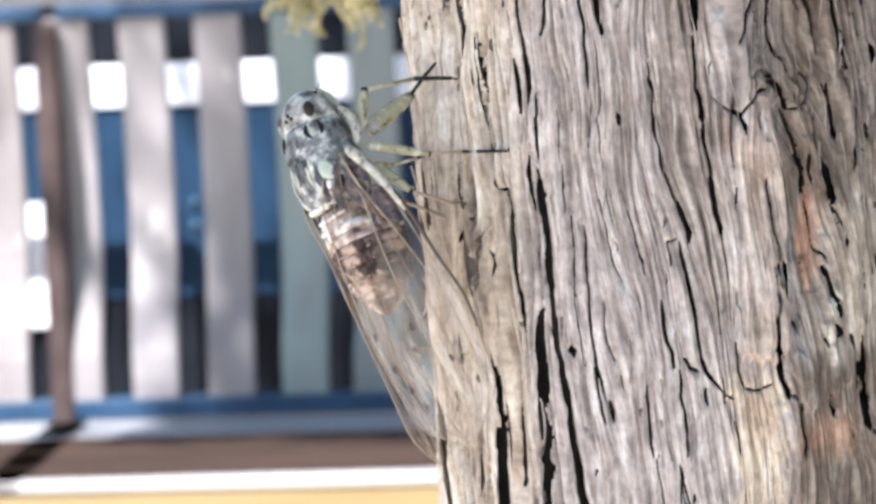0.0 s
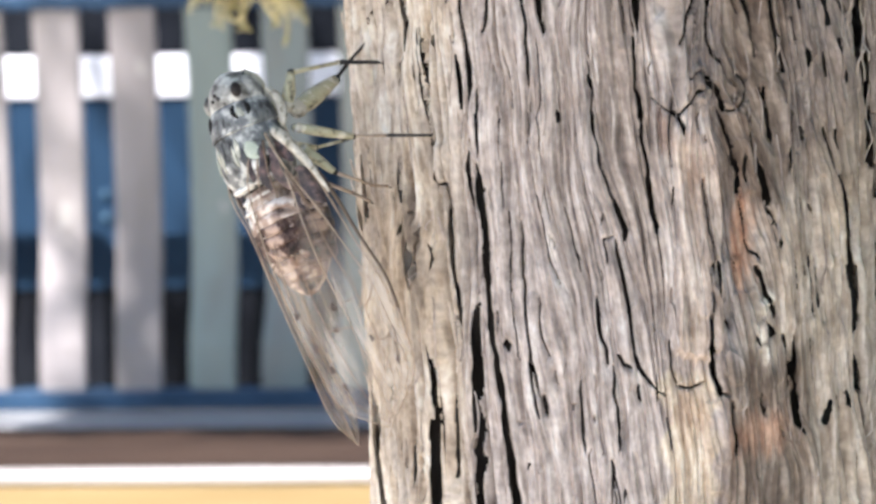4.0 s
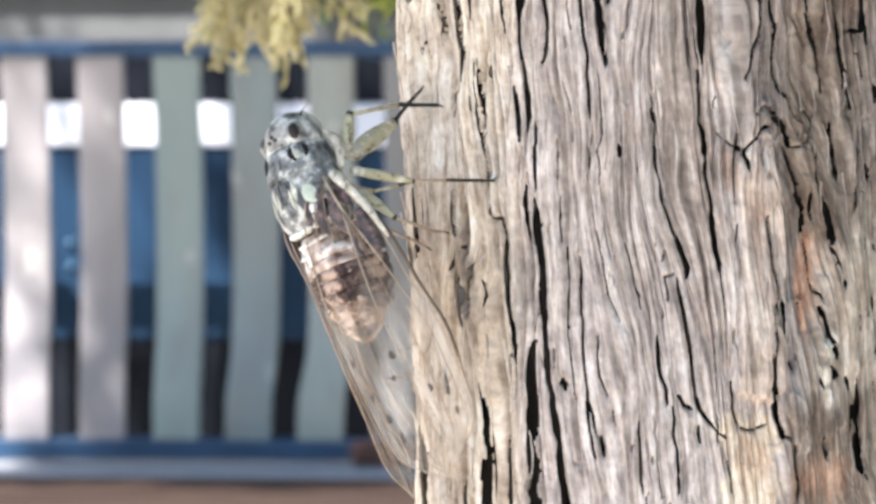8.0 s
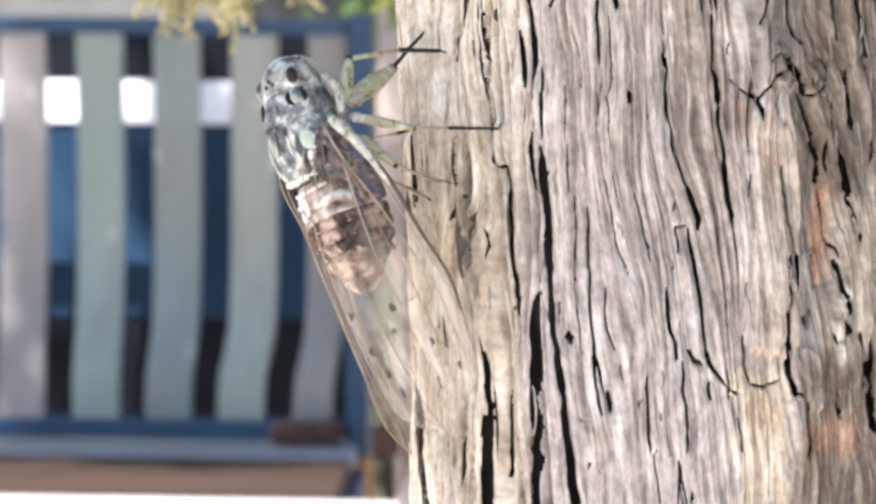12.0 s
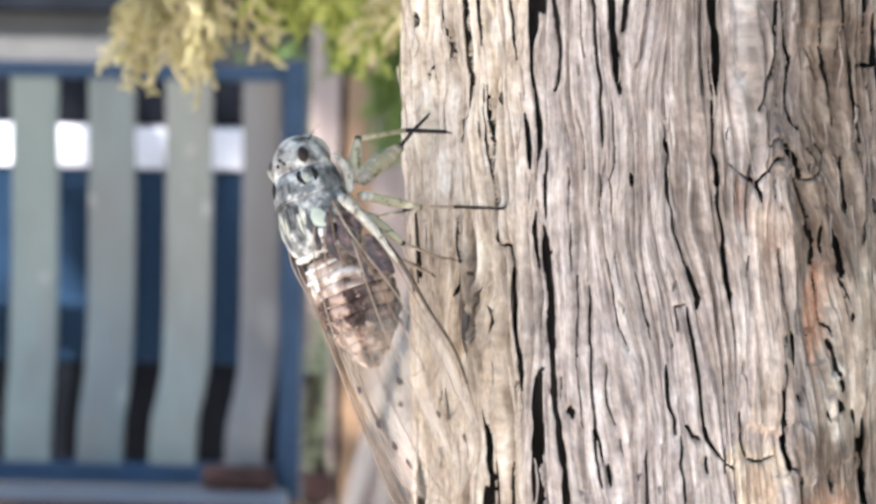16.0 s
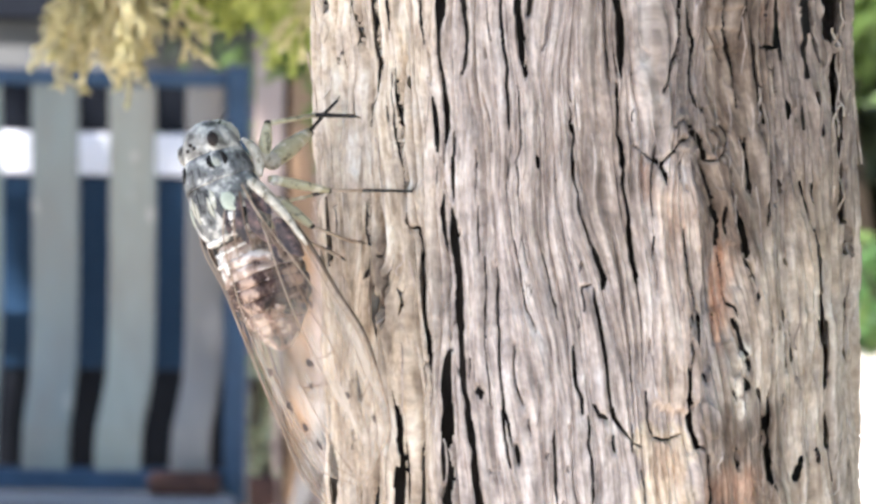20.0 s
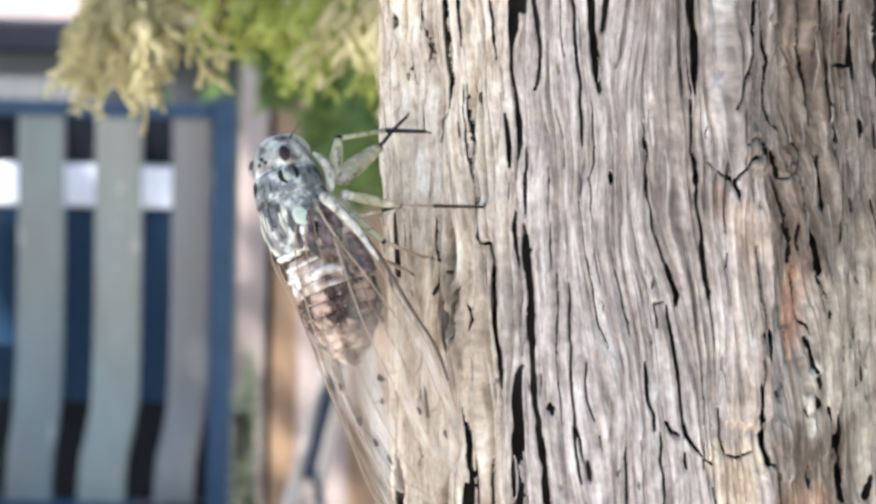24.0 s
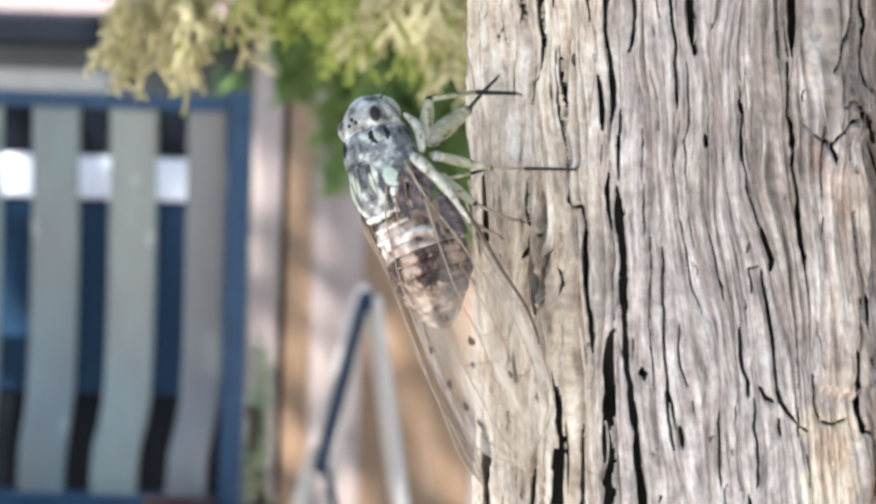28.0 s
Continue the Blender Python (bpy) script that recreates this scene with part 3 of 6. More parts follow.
crack(0.40, 1.8, (-53.3, 28.8), (-52.5, 24.0), (-51.3, 21.1), (-51.9, 17.8), (-53.8, 16.7), (-56.3, 16.4))
crack(0.17, 1.2, (-25.0, 1.2), (-24.6, -2.8), (-25.0, -6.3), (-24.7, -9.2), (-24.2, -12.1), (-24.0, -14.4))
crack(0.21, 1.4, (-22.6, 0.1), (-22.5, -3.3), (-22.0, -6.2), (-21.9, -7.9), (-21.5, -11.4), (-20.8, -14.3), (-20.1, -16.0), (-19.1, -18.3))
crack(0.39, 1.8, (-18.4, -18.0), (-18.0, -19.1), (-17.8, -20.3))
crack(0.26, 1.5, (-21.2, -14.6), (-20.8, -16.6), (-20.2, -18.9), (-19.5, -20.6))
crack(0.20, 1.3, (-18.1, 1.7), (-17.2, -0.6), (-16.6, -2.0), (-15.9, -4.0), (-14.6, -5.2), (-13.9, -6.3))
crack(0.20, 1.2, (-18.6, -7.9), (-18.7, -10.2), (-18.3, -11.9), (-17.5, -13.0), (-16.7, -14.0))
crack(0.20, 1.2, (-12.5, 1.8), (-11.4, -0.8), (-10.4, -3.1), (-9.3, -5.1))
crack(0.20, 1.2, (-4.8, -1.6), (-3.3, -1.5), (-2.0, -1.4))
crack(0.20, 1.2, (-4.4, -1.8), (-3.7, -3.0), (-3.5, -4.1))
crack(0.39, 2, (-1.7, -1.8), (-0.9, -4.1), (-0.1, -6.4), (0.6, -8.7), (1.1, -11.6), (1.3, -13.9))
crack(0.41, 2, (1.2, -13.6), (2.1, -15.0), (3.2, -15.7), (5.1, -17.0))
crack(0.39, 1.8, (-6.0, -7.6), (-6.1, -9.9), (-5.6, -11.6), (-4.5, -13.0), (-4.2, -14.5))
crack(0.39, 1.6, (-2.3, -13.6), (-1.2, -14.6), (0.4, -14.9))
crack(0.26, 1.6, (-3.1, -14.8), (-3.0, -17.9), (-2.5, -20.8), (-2.4, -24.0))
crack(0.16, 0.8, (-6.8, -15.7), (-6.7, -19.7), (-6.2, -22.0), (-5.9, -24.0))
crack(0.26, 1.4, (-10.2, -16.3), (-10.5, -19.2), (-10.3, -22.1), (-10.0, -24.1))
crack(0.24, 1.2, (1.8, -16.7), (2.2, -18.6))
crack(0.27, 0.8, (-24.3, -21.1), (-22.0, -21.1))
crack(0.67, 1.5, (-26.4, -12.7), (-26.0, -13.3))
crack(0.31, 1.8, (17.1, 29.2), (17.0, 28.3), (16.7, 25.4), (16.0, 23.1), (14.7, 21.7), (14.1, 19.6), (13.2, 18.8))
crack(0.38, 2, (19.3, 25.4), (19.9, 24.3), (20.0, 22.8), (19.1, 20.8), (19.5, 19.1), (20.5, 17.3), (22.1, 16.7), (22.7, 15.7))
crack(0.19, 0.9, (14.6, 15.1), (16.1, 15.7), (17.5, 15.9), (18.8, 15.6))
crack(0.20, 1.2, (25.9, 15.4), (27.5, 14.7), (28.0, 13.7), (27.1, 12.7), (25.3, 11.7), (23.5, 11.6), (22.5, 12.0))
crack(0.17, 0.8, (24.3, 14.9), (25.7, 14.1), (25.4, 13.1), (24.3, 12.8))
crack(0.45, 1.9, (19.0, 14.5), (20.2, 14.4), (21.1, 13.8), (21.6, 12.7), (22.5, 11.7))
crack(0.19, 1.2, (18.0, 15.1), (20.0, 15.2))
crack(0.18, 1.2, (6.2, 13.4), (8.5, 12.4), (10.1, 11.8))
crack(0.36, 1.8, (10.1, 11.8), (11.8, 11.4), (12.6, 10.4), (12.9, 9.5))
crack(0.28, 1.5, (12.1, 11.4), (14.2, 12.4), (15.9, 13.6), (17.5, 13.9))
crack(0.46, 2.2, (21.6, 11.5), (22.5, 10.4), (23.7, 8.6), (24.8, 6.6), (25.6, 5.1), (25.4, 2.8))
crack(0.20, 1.3, (26.6, 6.8), (26.7, 5.1), (27.1, 3.9))
crack(0.31, 1.6, (28.0, 10.9), (27.8, 8.6), (28.5, 6.8), (29.7, 5.1))
crack(0.63, 2, (29.6, 5.4), (30.3, 3.3), (31.1, 1.8))
crack(0.13, 0.8, (22.5, 19.1), (24.6, 17.3), (26.5, 15.9), (28.4, 14.4))
crack(0.34, 1.8, (27.2, 25.4), (28.4, 23.7), (29.3, 22.2), (29.7, 20.8), (30.1, 17.9))
crack(0.17, 0.8, (23.6, 25.4), (25.4, 23.4), (26.6, 22.0))
crack(0.51, 2.2, (32.0, 29.2), (32.3, 28.4), (32.9, 26.6), (33.5, 24.3), (34.5, 21.9), (35.5, 19.6), (36.6, 17.2), (37.3, 15.4))
crack(0.36, 1.8, (31.8, 13.8), (32.4, 12.0), (32.9, 9.7), (33.3, 8.2))
crack(0.27, 1.5, (37.5, 14.3), (38.1, 11.4), (38.1, 7.9), (38.3, 3.8), (38.3, 1.9))
crack(0.32, 1.3, (37.2, 23.5), (41.1, 23.4), (43.1, 23.6))
crack(0.33, 1.3, (41.9, 25.1), (43.1, 23.6), (42.6, 21.9))
crack(0.84, 2.2, (51.4, 28.9), (52.1, 26.6), (53.7, 24.2), (55.1, 22.4), (57.6, 21.3))
crack(0.55, 1.8, (53.9, 18.2), (55.6, 16.4), (56.7, 14.1))
crack(0.38, 1.4, (53.4, 8.7), (54.9, 5.7), (55.2, 3.3), (57.0, 1.2))
crack(0.78, 1.4, (59.1, 25.0), (60.9, 23.4))
crack(2.01, 2.2, (62.3, 29.5), (63.7, 28.3), (66.0, 26.4), (69.1, 24.3))
crack(1.39, 2.4, (66.0, 22.2), (66.4, 18.6), (68.0, 15.0), (69.3, 11.3), (70.3, 7.6), (71.6, 5.1))
crack(0.77, 1.8, (71.6, 4.9), (75.6, 2.6), (77.7, 0.4))
crack(0.35, 1.2, (45.0, 17.7), (45.9, 16.4))
crack(0.28, 0.8, (47.6, 16.8), (48.2, 15.6))
crack(0.42, 1.3, (42.8, 9.1), (43.4, 7.6))
crack(0.24, 0.8, (40.3, 6.9), (41.7, 6.8))
crack(0.33, 1.3, (41.2, 21.3), (42.2, 19.5), (42.6, 18.1))
crack(0.38, 1.2, (49.6, 17.1), (50.1, 14.7))
crack(0.40, 1.4, (39.7, 11.6), (40.1, 10.5))
crack(0.46, 1.3, (36.6, 18.3), (37.6, 17.9))
crack(0.31, 2, (16.4, 4.6), (16.8, 2.0), (17.0, -0.6), (17.8, -2.9), (18.1, -4.7))
crack(0.75, 2.4, (17.9, -3.8), (18.0, -4.9), (18.3, -6.3))
crack(0.32, 2, (18.3, -5.8), (18.9, -7.6), (19.4, -9.3), (20.4, -11.2))
crack(0.37, 2.1, (16.8, -6.7), (16.6, -8.7), (16.0, -11.6), (15.7, -13.3))
crack(0.50, 2.2, (15.8, -12.1), (16.3, -14.7), (17.1, -16.2), (17.8, -17.9))
crack(0.19, 1.2, (17.6, -17.5), (19.4, -17.9))
crack(0.38, 2, (20.3, -18.8), (20.5, -20.9), (21.1, -22.6), (21.1, -24.1))
crack(0.21, 1.4, (7.5, -20.2), (8.0, -21.9), (8.3, -23.9))
crack(0.18, 1.2, (8.6, -12.1), (8.6, -15.0), (9.2, -16.4))
crack(0.24, 1.5, (4.8, -16.7), (5.9, -17.4), (7.4, -17.9))
crack(0.21, 1.2, (9.3, -16.8), (12.1, -17.1), (15.0, -16.5))
crack(0.30, 1.6, (25.8, 1.9), (26.2, -0.1), (26.5, -2.4), (27.4, -3.3), (29.1, -3.7), (29.9, -4.5))
crack(0.49, 1.9, (28.9, -4.9), (29.7, -6.6), (30.3, -8.3), (31.6, -9.2), (32.0, -10.2))
crack(0.42, 1.4, (30.3, -11.0), (31.8, -11.9), (30.8, -12.4))
crack(0.34, 1.4, (27.3, -12.2), (28.3, -13.3))
crack(0.29, 1.4, (30.6, 1.4), (31.9, 0.4), (33.2, -1.4), (34.0, -3.0))
crack(0.45, 2, (36.9, -9.1), (36.7, -12.6))
crack(0.68, 2.3, (36.7, -12.3), (36.4, -15.5), (36.4, -18.4), (36.4, -21.3), (38.2, -22.8))
crack(0.29, 1.4, (33.9, -12.4), (34.4, -14.1))
crack(0.29, 1.4, (35.0, -15.3), (34.3, -17.9))
crack(0.32, 1.5, (40.9, 0.9), (41.2, -2.8), (41.7, -6.4))
crack(0.22, 1.1, (46.5, -5.9), (46.4, -10.0))
crack(0.79, 2.1, (56.6, 1.4), (56.6, -2.7), (56.8, -6.3))
crack(1.14, 2.4, (56.8, -5.4), (57.0, -7.5), (57.2, -12.8))
crack(0.80, 2.1, (57.2, -12.5), (56.4, -15.8), (57.0, -19.4), (58.5, -23.6), (58.9, -25.7))
crack(0.56, 1.3, (64.9, -17.9), (63.0, -21.0))
crack(0.77, 1.7, (79.5, -6.1), (76.9, -11.5), (79.3, -14.7), (80.0, -20.8), (80.1, -24.5))
crack(0.44, 1.3, (46.9, -19.9), (46.1, -22.5))
crack(0.27, 1.1, (28.0, -18.1), (28.5, -20.6))
crack(0.34, 1.1, (44.2, 1.0), (44.8, 0.1))
crack(0.28, 0.8, (48.7, -3.0), (49.1, -4.3))
crack(0.24, 1, (40.5, -19.7), (39.9, -22.6))
crack(0.40, 1.1, (51.7, -19.1), (52.2, -20.9))
crack(0.53, 2, (-77.0, 4.6), (-76.5, 1.9), (-75.8, -0.5), (-74.8, -3.0))
crack(0.20, 1.2, (-81.0, 10.8), (-80.2, 7.8), (-79.3, 4.8))
crack(0.20, 1.1, (-69.3, 5.2), (-69.2, 2.2), (-68.5, -0.8), (-67.8, -3.1))
crack(0.40, 1.5, (-79.4, -14.4), (-78.0, -18.6), (-80.4, -23.6), (-85.0, -27.9))
crack(0.67, 2, (-48.1, -22.0), (-48.3, -25.8))
crack(0.20, 1.1, (-49.5, -13.8), (-48.3, -17.3), (-47.3, -21.3), (-47.8, -23.7))
crack(0.18, 0.8, (-69.8, 27.9), (-68.7, 20.1), (-67.9, 9.3))
crack(0.41, 1.6, (-78.2, 7.1), (-77.7, 1.6), (-79.0, -2.1))
crack(0.24, 0.9, (-61.0, 28.1), (-60.1, 21.5))

crack(0.75, 1.5, (-73.7, 5.8), (-73.1, 2.5), (-73.4, -1.5))
crack(0.50, 1.5, (-74.4, -14.0), (-75.8, -17.7), (-76.0, -21.4))
crack(1.10, 1.8, (-75.8, -20.9), (-75.5, -24.4), (-75.3, -26.9))
crack(0.42, 1.6, (-48.4, -15.4), (-47.5, -17.7), (-46.7, -21.8), (-47.0, -25.3))
crack(0.40, 1.2, (-57.0, 6.4), (-56.8, 3.7), (-56.0, 1.4))
crack(0.34, 1.4, (-47.1, 21.2), (-47.0, 17.4), (-45.8, 12.4), (-45.2, 7.1), (-44.8, 4.2))
crack(0.90, 1.2, (-62.7, 25.7), (-63.2, 24.6))
crack(0.50, 1.2, (-49.0, 25.6), (-48.6, 24.7))
crack(0.45, 1.2, (-43.8, 19.4), (-43.6, 18.5))
crack(0.40, 1.2, (-48.1, -3.0), (-47.0, -4.4), (-48.1, -5.7))
crack(0.35, 1.2, (-62.0, -22.5), (-62.4, -24.6), (-62.0, -26.4))
crack(0.30, 1.2, (-42.8, -9.8), (-42.6, -11.3))
crack(0.35, 1.4, (43.7, -4.5), (44.7, -11.0))
crack(0.80, 1.6, (74.2, -4.6), (73.2, -14.2), (73.0, -23.9))
crack(0.60, 1.6, (73.3, 9.4), (73.1, 0.9))
crack(0.45, 1.4, (49.8, 28.4), (50.5, 24.3), (50.8, 20.1))
crack(0.40, 1.4, (49.7, 8.9), (52.6, 4.7), (54.2, 1.1))
crack(1.20, 2.2, (59.3, 28.2), (61.9, 25.9), (65.7, 23.4))
crack(1.18, 2.2, (62.6, 22.3), (64.5, 18.0), (67.8, 13.2), (70.5, 5.2))
crack(0.43, 1.6, (50.7, 28.2), (52.8, 24.2), (56.7, 21.0))
crack(0.47, 1.6, (54.2, 18.2), (56.8, 13.9))
crack(0.51, 2.0, (31.9, 28.2), (33.0, 26.0), (33.4, 23.7), (35.0, 19.6), (36.0, 15.2))
crack(0.31, 1.8, (26.9, 25.4), (28.6, 22.0), (30.2, 17.3))
crack(0.25, 1.6, (31.0, 13.8), (31.7, 10.9), (32.5, 8.5))
crack(0.36, 1.4, (53.0, 4.6), (55.2, -0.4))
crack(0.27, 1.2, (36.9, 23.4), (41.0, 23.3))
crack(0.36, 1.4, (41.4, 25.5), (42.1, 23.7))
crack(0.22, 1.2, (40.6, 2.5), (41.7, -2.2), (42.5, -6.9))
crack(0.20, 1.2, (37.1, 5.0), (37.8, 10.2), (37.1, 13.1))
crack(0.31, 1.2, (44.9, 17.7), (45.4, 15.7))

# short pits and nicks all over the bark
NICKS = random.Random(808)
for k in range(64):
    nick_deg, nick_z, nick_long = NICKS.uniform(-72, 72), NICKS.uniform(-27, 30), NICKS.uniform(0.4, 2.2)
    crack(NICKS.uniform(0.07, 0.17), NICKS.choice((0.8, 1.2)), (nick_deg, nick_z), (nick_deg + NICKS.uniform(-0.5, 0.5), nick_z + nick_long / 2), (nick_deg + NICKS.uniform(-0.8, 0.8), nick_z + nick_long))

MM_DEG = R0 * 1000 * math.pi / 180


def smooth01(x):
    x = np.clip(x, 0, 1)
    return x * x * (3 - 2 * x)


def blob(s, z, s0, z0, ws, wz, power=2):
    return np.exp(-(np.abs((s - s0) / ws) ** power + np.abs((z - z0) / wz) ** power))


def grain_map():
    """A label that stays the same along each fibre: the grain runs beside the fissures."""
    sa, za = np.arange(-64, 64.1, 0.25), np.arange(-62, 62.1, 0.5)
    S, Z = np.meshgrid(sa, za)
    total, weight = np.zeros_like(S), np.full_like(S, 0.25)
    for width, depth, path in CRACKS:
        p = np.array(path) * (MM_DEG, 1.0)
        if np.ptp(p[:, 1]) < 3:
            continue
        for a, b in zip(p, p[1:]):
            dz = b[1] - a[1]
            if abs(dz) < 0.7 or abs(b[0] - a[0]) > 0.7 * abs(dz):
                continue
            i0, i1 = np.searchsorted(za, ((a[1] + b[1]) / 2 - 9, (a[1] + b[1]) / 2 + 9))
            j0, j1 = np.searchsorted(sa, ((a[0] + b[0]) / 2 - 6, (a[0] + b[0]) / 2 + 6))
            w = abs(dz) * np.exp(-((S[i0:i1, j0:j1] - (a[0] + b[0]) / 2) / 2.0) ** 2 - ((Z[i0:i1, j0:j1] - (a[1] + b[1]) / 2) / 3.2) ** 2)
            total[i0:i1, j0:j1] += w * (b[0] - a[0]) / dz
            weight[i0:i1, j0:j1] += w
    slope = total / weight
    label = np.empty_like(S)
    mid = len(za) // 2
    label[mid] = sa
    for i in range(mid + 1, len(za)):
        label[i] = np.interp(sa - 0.5 * slope[i], sa, label[i - 1])
    for i in range(mid - 1, -1, -1):
        label[i] = np.interp(sa + 0.5 * slope[i], sa, label[i + 1])
    return sa, za, label


GRAIN = grain_map()


def grain_at(s, z):
    sa, za, label = GRAIN
    u = np.clip((s - sa[0]) / 0.25, 0, len(sa) - 1.001)
    v = np.clip((z - za[0]) / 0.5, 0, len(za) - 1.001)
    j, i = u.astype(int), v.astype(int)
    u, v = u - j, v - i
    return (label[i, j] * (1 - u) + label[i, j + 1] * u) * (1 - v) + (label[i + 1, j] * (1 - u) + label[i + 1, j + 1] * u) * v + (s - np.clip(s, sa[0], sa[-1]))


def furrow(d, wide):
    """Narrow valleys with rounded shoulders; d: mm from the middle of the valley."""
    v = d / wide
    return 0.6 * np.exp(-v * 1.3) + 0.4 / (1 + v * v)


def bark_relief(s, z):
    """Height of the bark in mm, on arrays of mm round the trunk and mm up, and its stains and painted shade."""
    knot_s, knot_z = 17.3 * MM_DEG, 14.8
    dk = np.hypot((s - knot_s) / 1.0, (z - knot_z) / 1.2)
    ws = grain_at(s, z) + 0.7 * (layers(s / 3.5, z / 12, 3, 2) - 0.5) + 0.22 * (lattice(s / 1.2, z / 4, 5) - 0.5)
    # the grain flows round the knot
    side = np.tanh((s - knot_s) / 1.5)
    ws = ws + side * 2.0 * np.exp(-(dk / 5.0) ** 2)
    right = smooth01((s - 1) / 7) * (1 - 0.75 * smooth01((s - 14) / 4))
    calm = smooth01((s + 17) / 3) * smooth01((3 - s) / 4)
    t = np.clip((16 - z) / 30, 0, 1)
    mid = 7.0 + 1.2 * np.sin(t * 3)
    across = smooth01((2.6 - np.abs(s - mid + 0.5 * (lattice(z / 4, z * 0, 71) - 0.5))) / 0.5)
    along = smooth01((12.0 - z) / 4) * smooth01((z + 13.9 + 0.8 * np.cos((s - mid) * 1.1) + 2.4 * (layers(s / 0.7, z / 4, 73, 2) - 0.5)) / 1.0)
    peel = across * along
    ribbed = (1 - 0.55 * calm) * (1 - 0.55 * right) * (1 - 0.5 * peel)
    h = 2.0 * (layers(ws / 4.6, z / 42, 11, 2) - 0.5)
    cut = np.zeros_like(h)
    slot = np.full_like(h, -1.0)
    # long ribs with narrow furrows between them, each furrow open for part of its length
    for size, tall, deep, wide, seed, bare in ((2.3, 60, 1.9, 0.24, 21, 0.30), (1.3, 38, 1.2, 0.17, 25, 0.32), (0.75, 22, 0.50, 0.11, 27, 0.30), (0.42, 12, 0.24, 0.08, 29, 0.25)):
        where = smooth01((lattice(ws / 1.7, z / (0.35 * tall), seed + 1) - bare) * 2.6)
        run = layers(ws / size, z / tall, seed, 2)
        steep = np.maximum(np.abs(layers((ws + 0.08) / size, z / tall, seed, 2) - run) / 0.08, 0.22 / size)
        run = np.abs(run - 0.5) / steep
        cut = cut + deep * ribbed * furrow(run, wide) * where
        if size > 0.6:
            # the deepest furrows are open
            wide_open = 0.13 * smooth01((lattice(ws / 1.1, z / (0.25 * tall), seed + 3) - 0.50) / 0.3) * smooth01((where - 0.4) / 0.4) * ribbed
            slot = np.maximum(slot, wide_open - 0.035 - run)
    h = h + 1.0 * (layers(ws / 1.6, z / 34, 31, 2) - 0.5)
    h = h + 0.22 * (layers(ws / 0.33, z / 6, 41, 2) - 0.5) + 0.12 * (layers(ws / 0.25, z / 1.1, 43, 2) - 0.5)
    # flakes that end in a short step
    step = layers(ws / 2.4, z / 11, 51, 2)
    h = h + 0.8 * (np.floor(step * 6) / 6 - 0.5)
    plate = layers((ws + 0.9 * layers(s / 1.5, z / 3, 57, 2)) / 3.8, z / 15, 55, 2)
    h = h + (0.5 + 2.6 * right * (1 - 0.6 * peel)) * (np.floor(plate * 7) / 7 - 0.5)
    rough = smooth01((s - 13) / 6)
    h = h + rough * 0.7 * (layers(ws / 0.9, z / 9, 61, 3) - 0.5)
    # a dark pit where a twig broke away
    pit = np.hypot((s + 27.6 + 0.12 * z + 0.7 * (layers(s / 1.2, z / 2.5, 151, 2) - 0.5)) / 0.75, (z + 3.2) / 3.3)
    h = h - 2.0 * np.exp(-pit ** 4) + 0.5 * np.exp(-((pit - 1.25) / 0.25) ** 2)
    slot = np.maximum(slot, 0.5 * (0.62 - pit))
    # the stem is fuller on the shaded side, above all higher up
    h = h + 1.5 * smooth01((-31.5 - s) / 9) * (0.25 + 0.75 * smooth01((z + 22) / 44))
    # the knot
    h = h + 1.1 * np.exp(-(dk / 2.2) ** 2) + 0.2 * np.sin(dk * 5.5) * np.exp(-(dk / 2.6) ** 2)
    # the long peeling plate
    h = h + peel * (0.7 + 0.8 * smooth01((10 - z) / 24) ** 1.5)
    # bulge of the stem below the plate
    h = h + 1.2 * blob(s, z, 6.0, -16, 9, 16)
    # the small squared flake
    h = h + 0.5 * smooth01((s + 23.2) / 0.3) * smooth01((-21.3 - s) / 0.5) * smooth01((z - 3.9) / 0.2) * smooth01((8.5 - z) / 1.0)
    facing = 1 - 0.9 * smooth01((np.abs(s) / MM_DEG - 20) / 28)
    wig_s = s + 0.42 * (layers(z / 1.6, s / 3, 81, 3) - 0.5)
    wig_z = z + 0.35 * (layers(s / 1.2, z / 3, 83, 2) - 0.5)
    for width, depth, path in CRACKS:
        p = np.array(path) * (MM_DEG, 1.0)
        pad = width * 1.5 + 0.5
        box_ = (s > p[:, 0].min() - pad) & (s < p[:, 0].max() + pad) & (z > p[:, 1].min() - pad) & (z < p[:, 1].max() + pad)
        if not box_.any():
            continue
        x, y = wig_s[box_], wig_z[box_]
        seg = np.hypot(*(p[1:] - p[:-1]).T)
        whole = seg.sum()
        gone = 0.0
        best = np.zeros_like(x)
        open_ = np.full_like(x, -1.0)
        for a, b, ln in zip(p, p[1:], seg):
            u = np.clip(((x - a[0]) * (b[0] - a[0]) + (y - a[1]) * (b[1] - a[1])) / max(ln * ln, 1e-9), 0, 1)
            d = np.hypot(x - a[0] - u * (b[0] - a[0]), y - a[1] - u * (b[1] - a[1]))
            way = (gone + u * ln) / whole
            w = 0.5 * width * (0.62 + 0.38 * smooth01(np.minimum(way, 1 - way) * 8)) * (0.8 + 0.4 * lattice(y / 2.1, y * 0 + p[0, 0], 91))
            best = np.maximum(best, np.exp(-(d / (w + 0.06)) ** 4))
            open_ = np.maximum(open_, np.maximum(w * (1.65 if -24 < p[0, 0] < -12 and width > 0.4 else 1.2 if p[0, 0] < -15 and width > 0.4 else 1.2 if p[0, 0] < 0 else 1.35 + 0.9 * min(1.0, max(0.0, (p[0, 0] / MM_DEG - 24) / 30)) * (np.ptp(p[:, 1]) > 3)), 0.09) - d)
            gone += ln
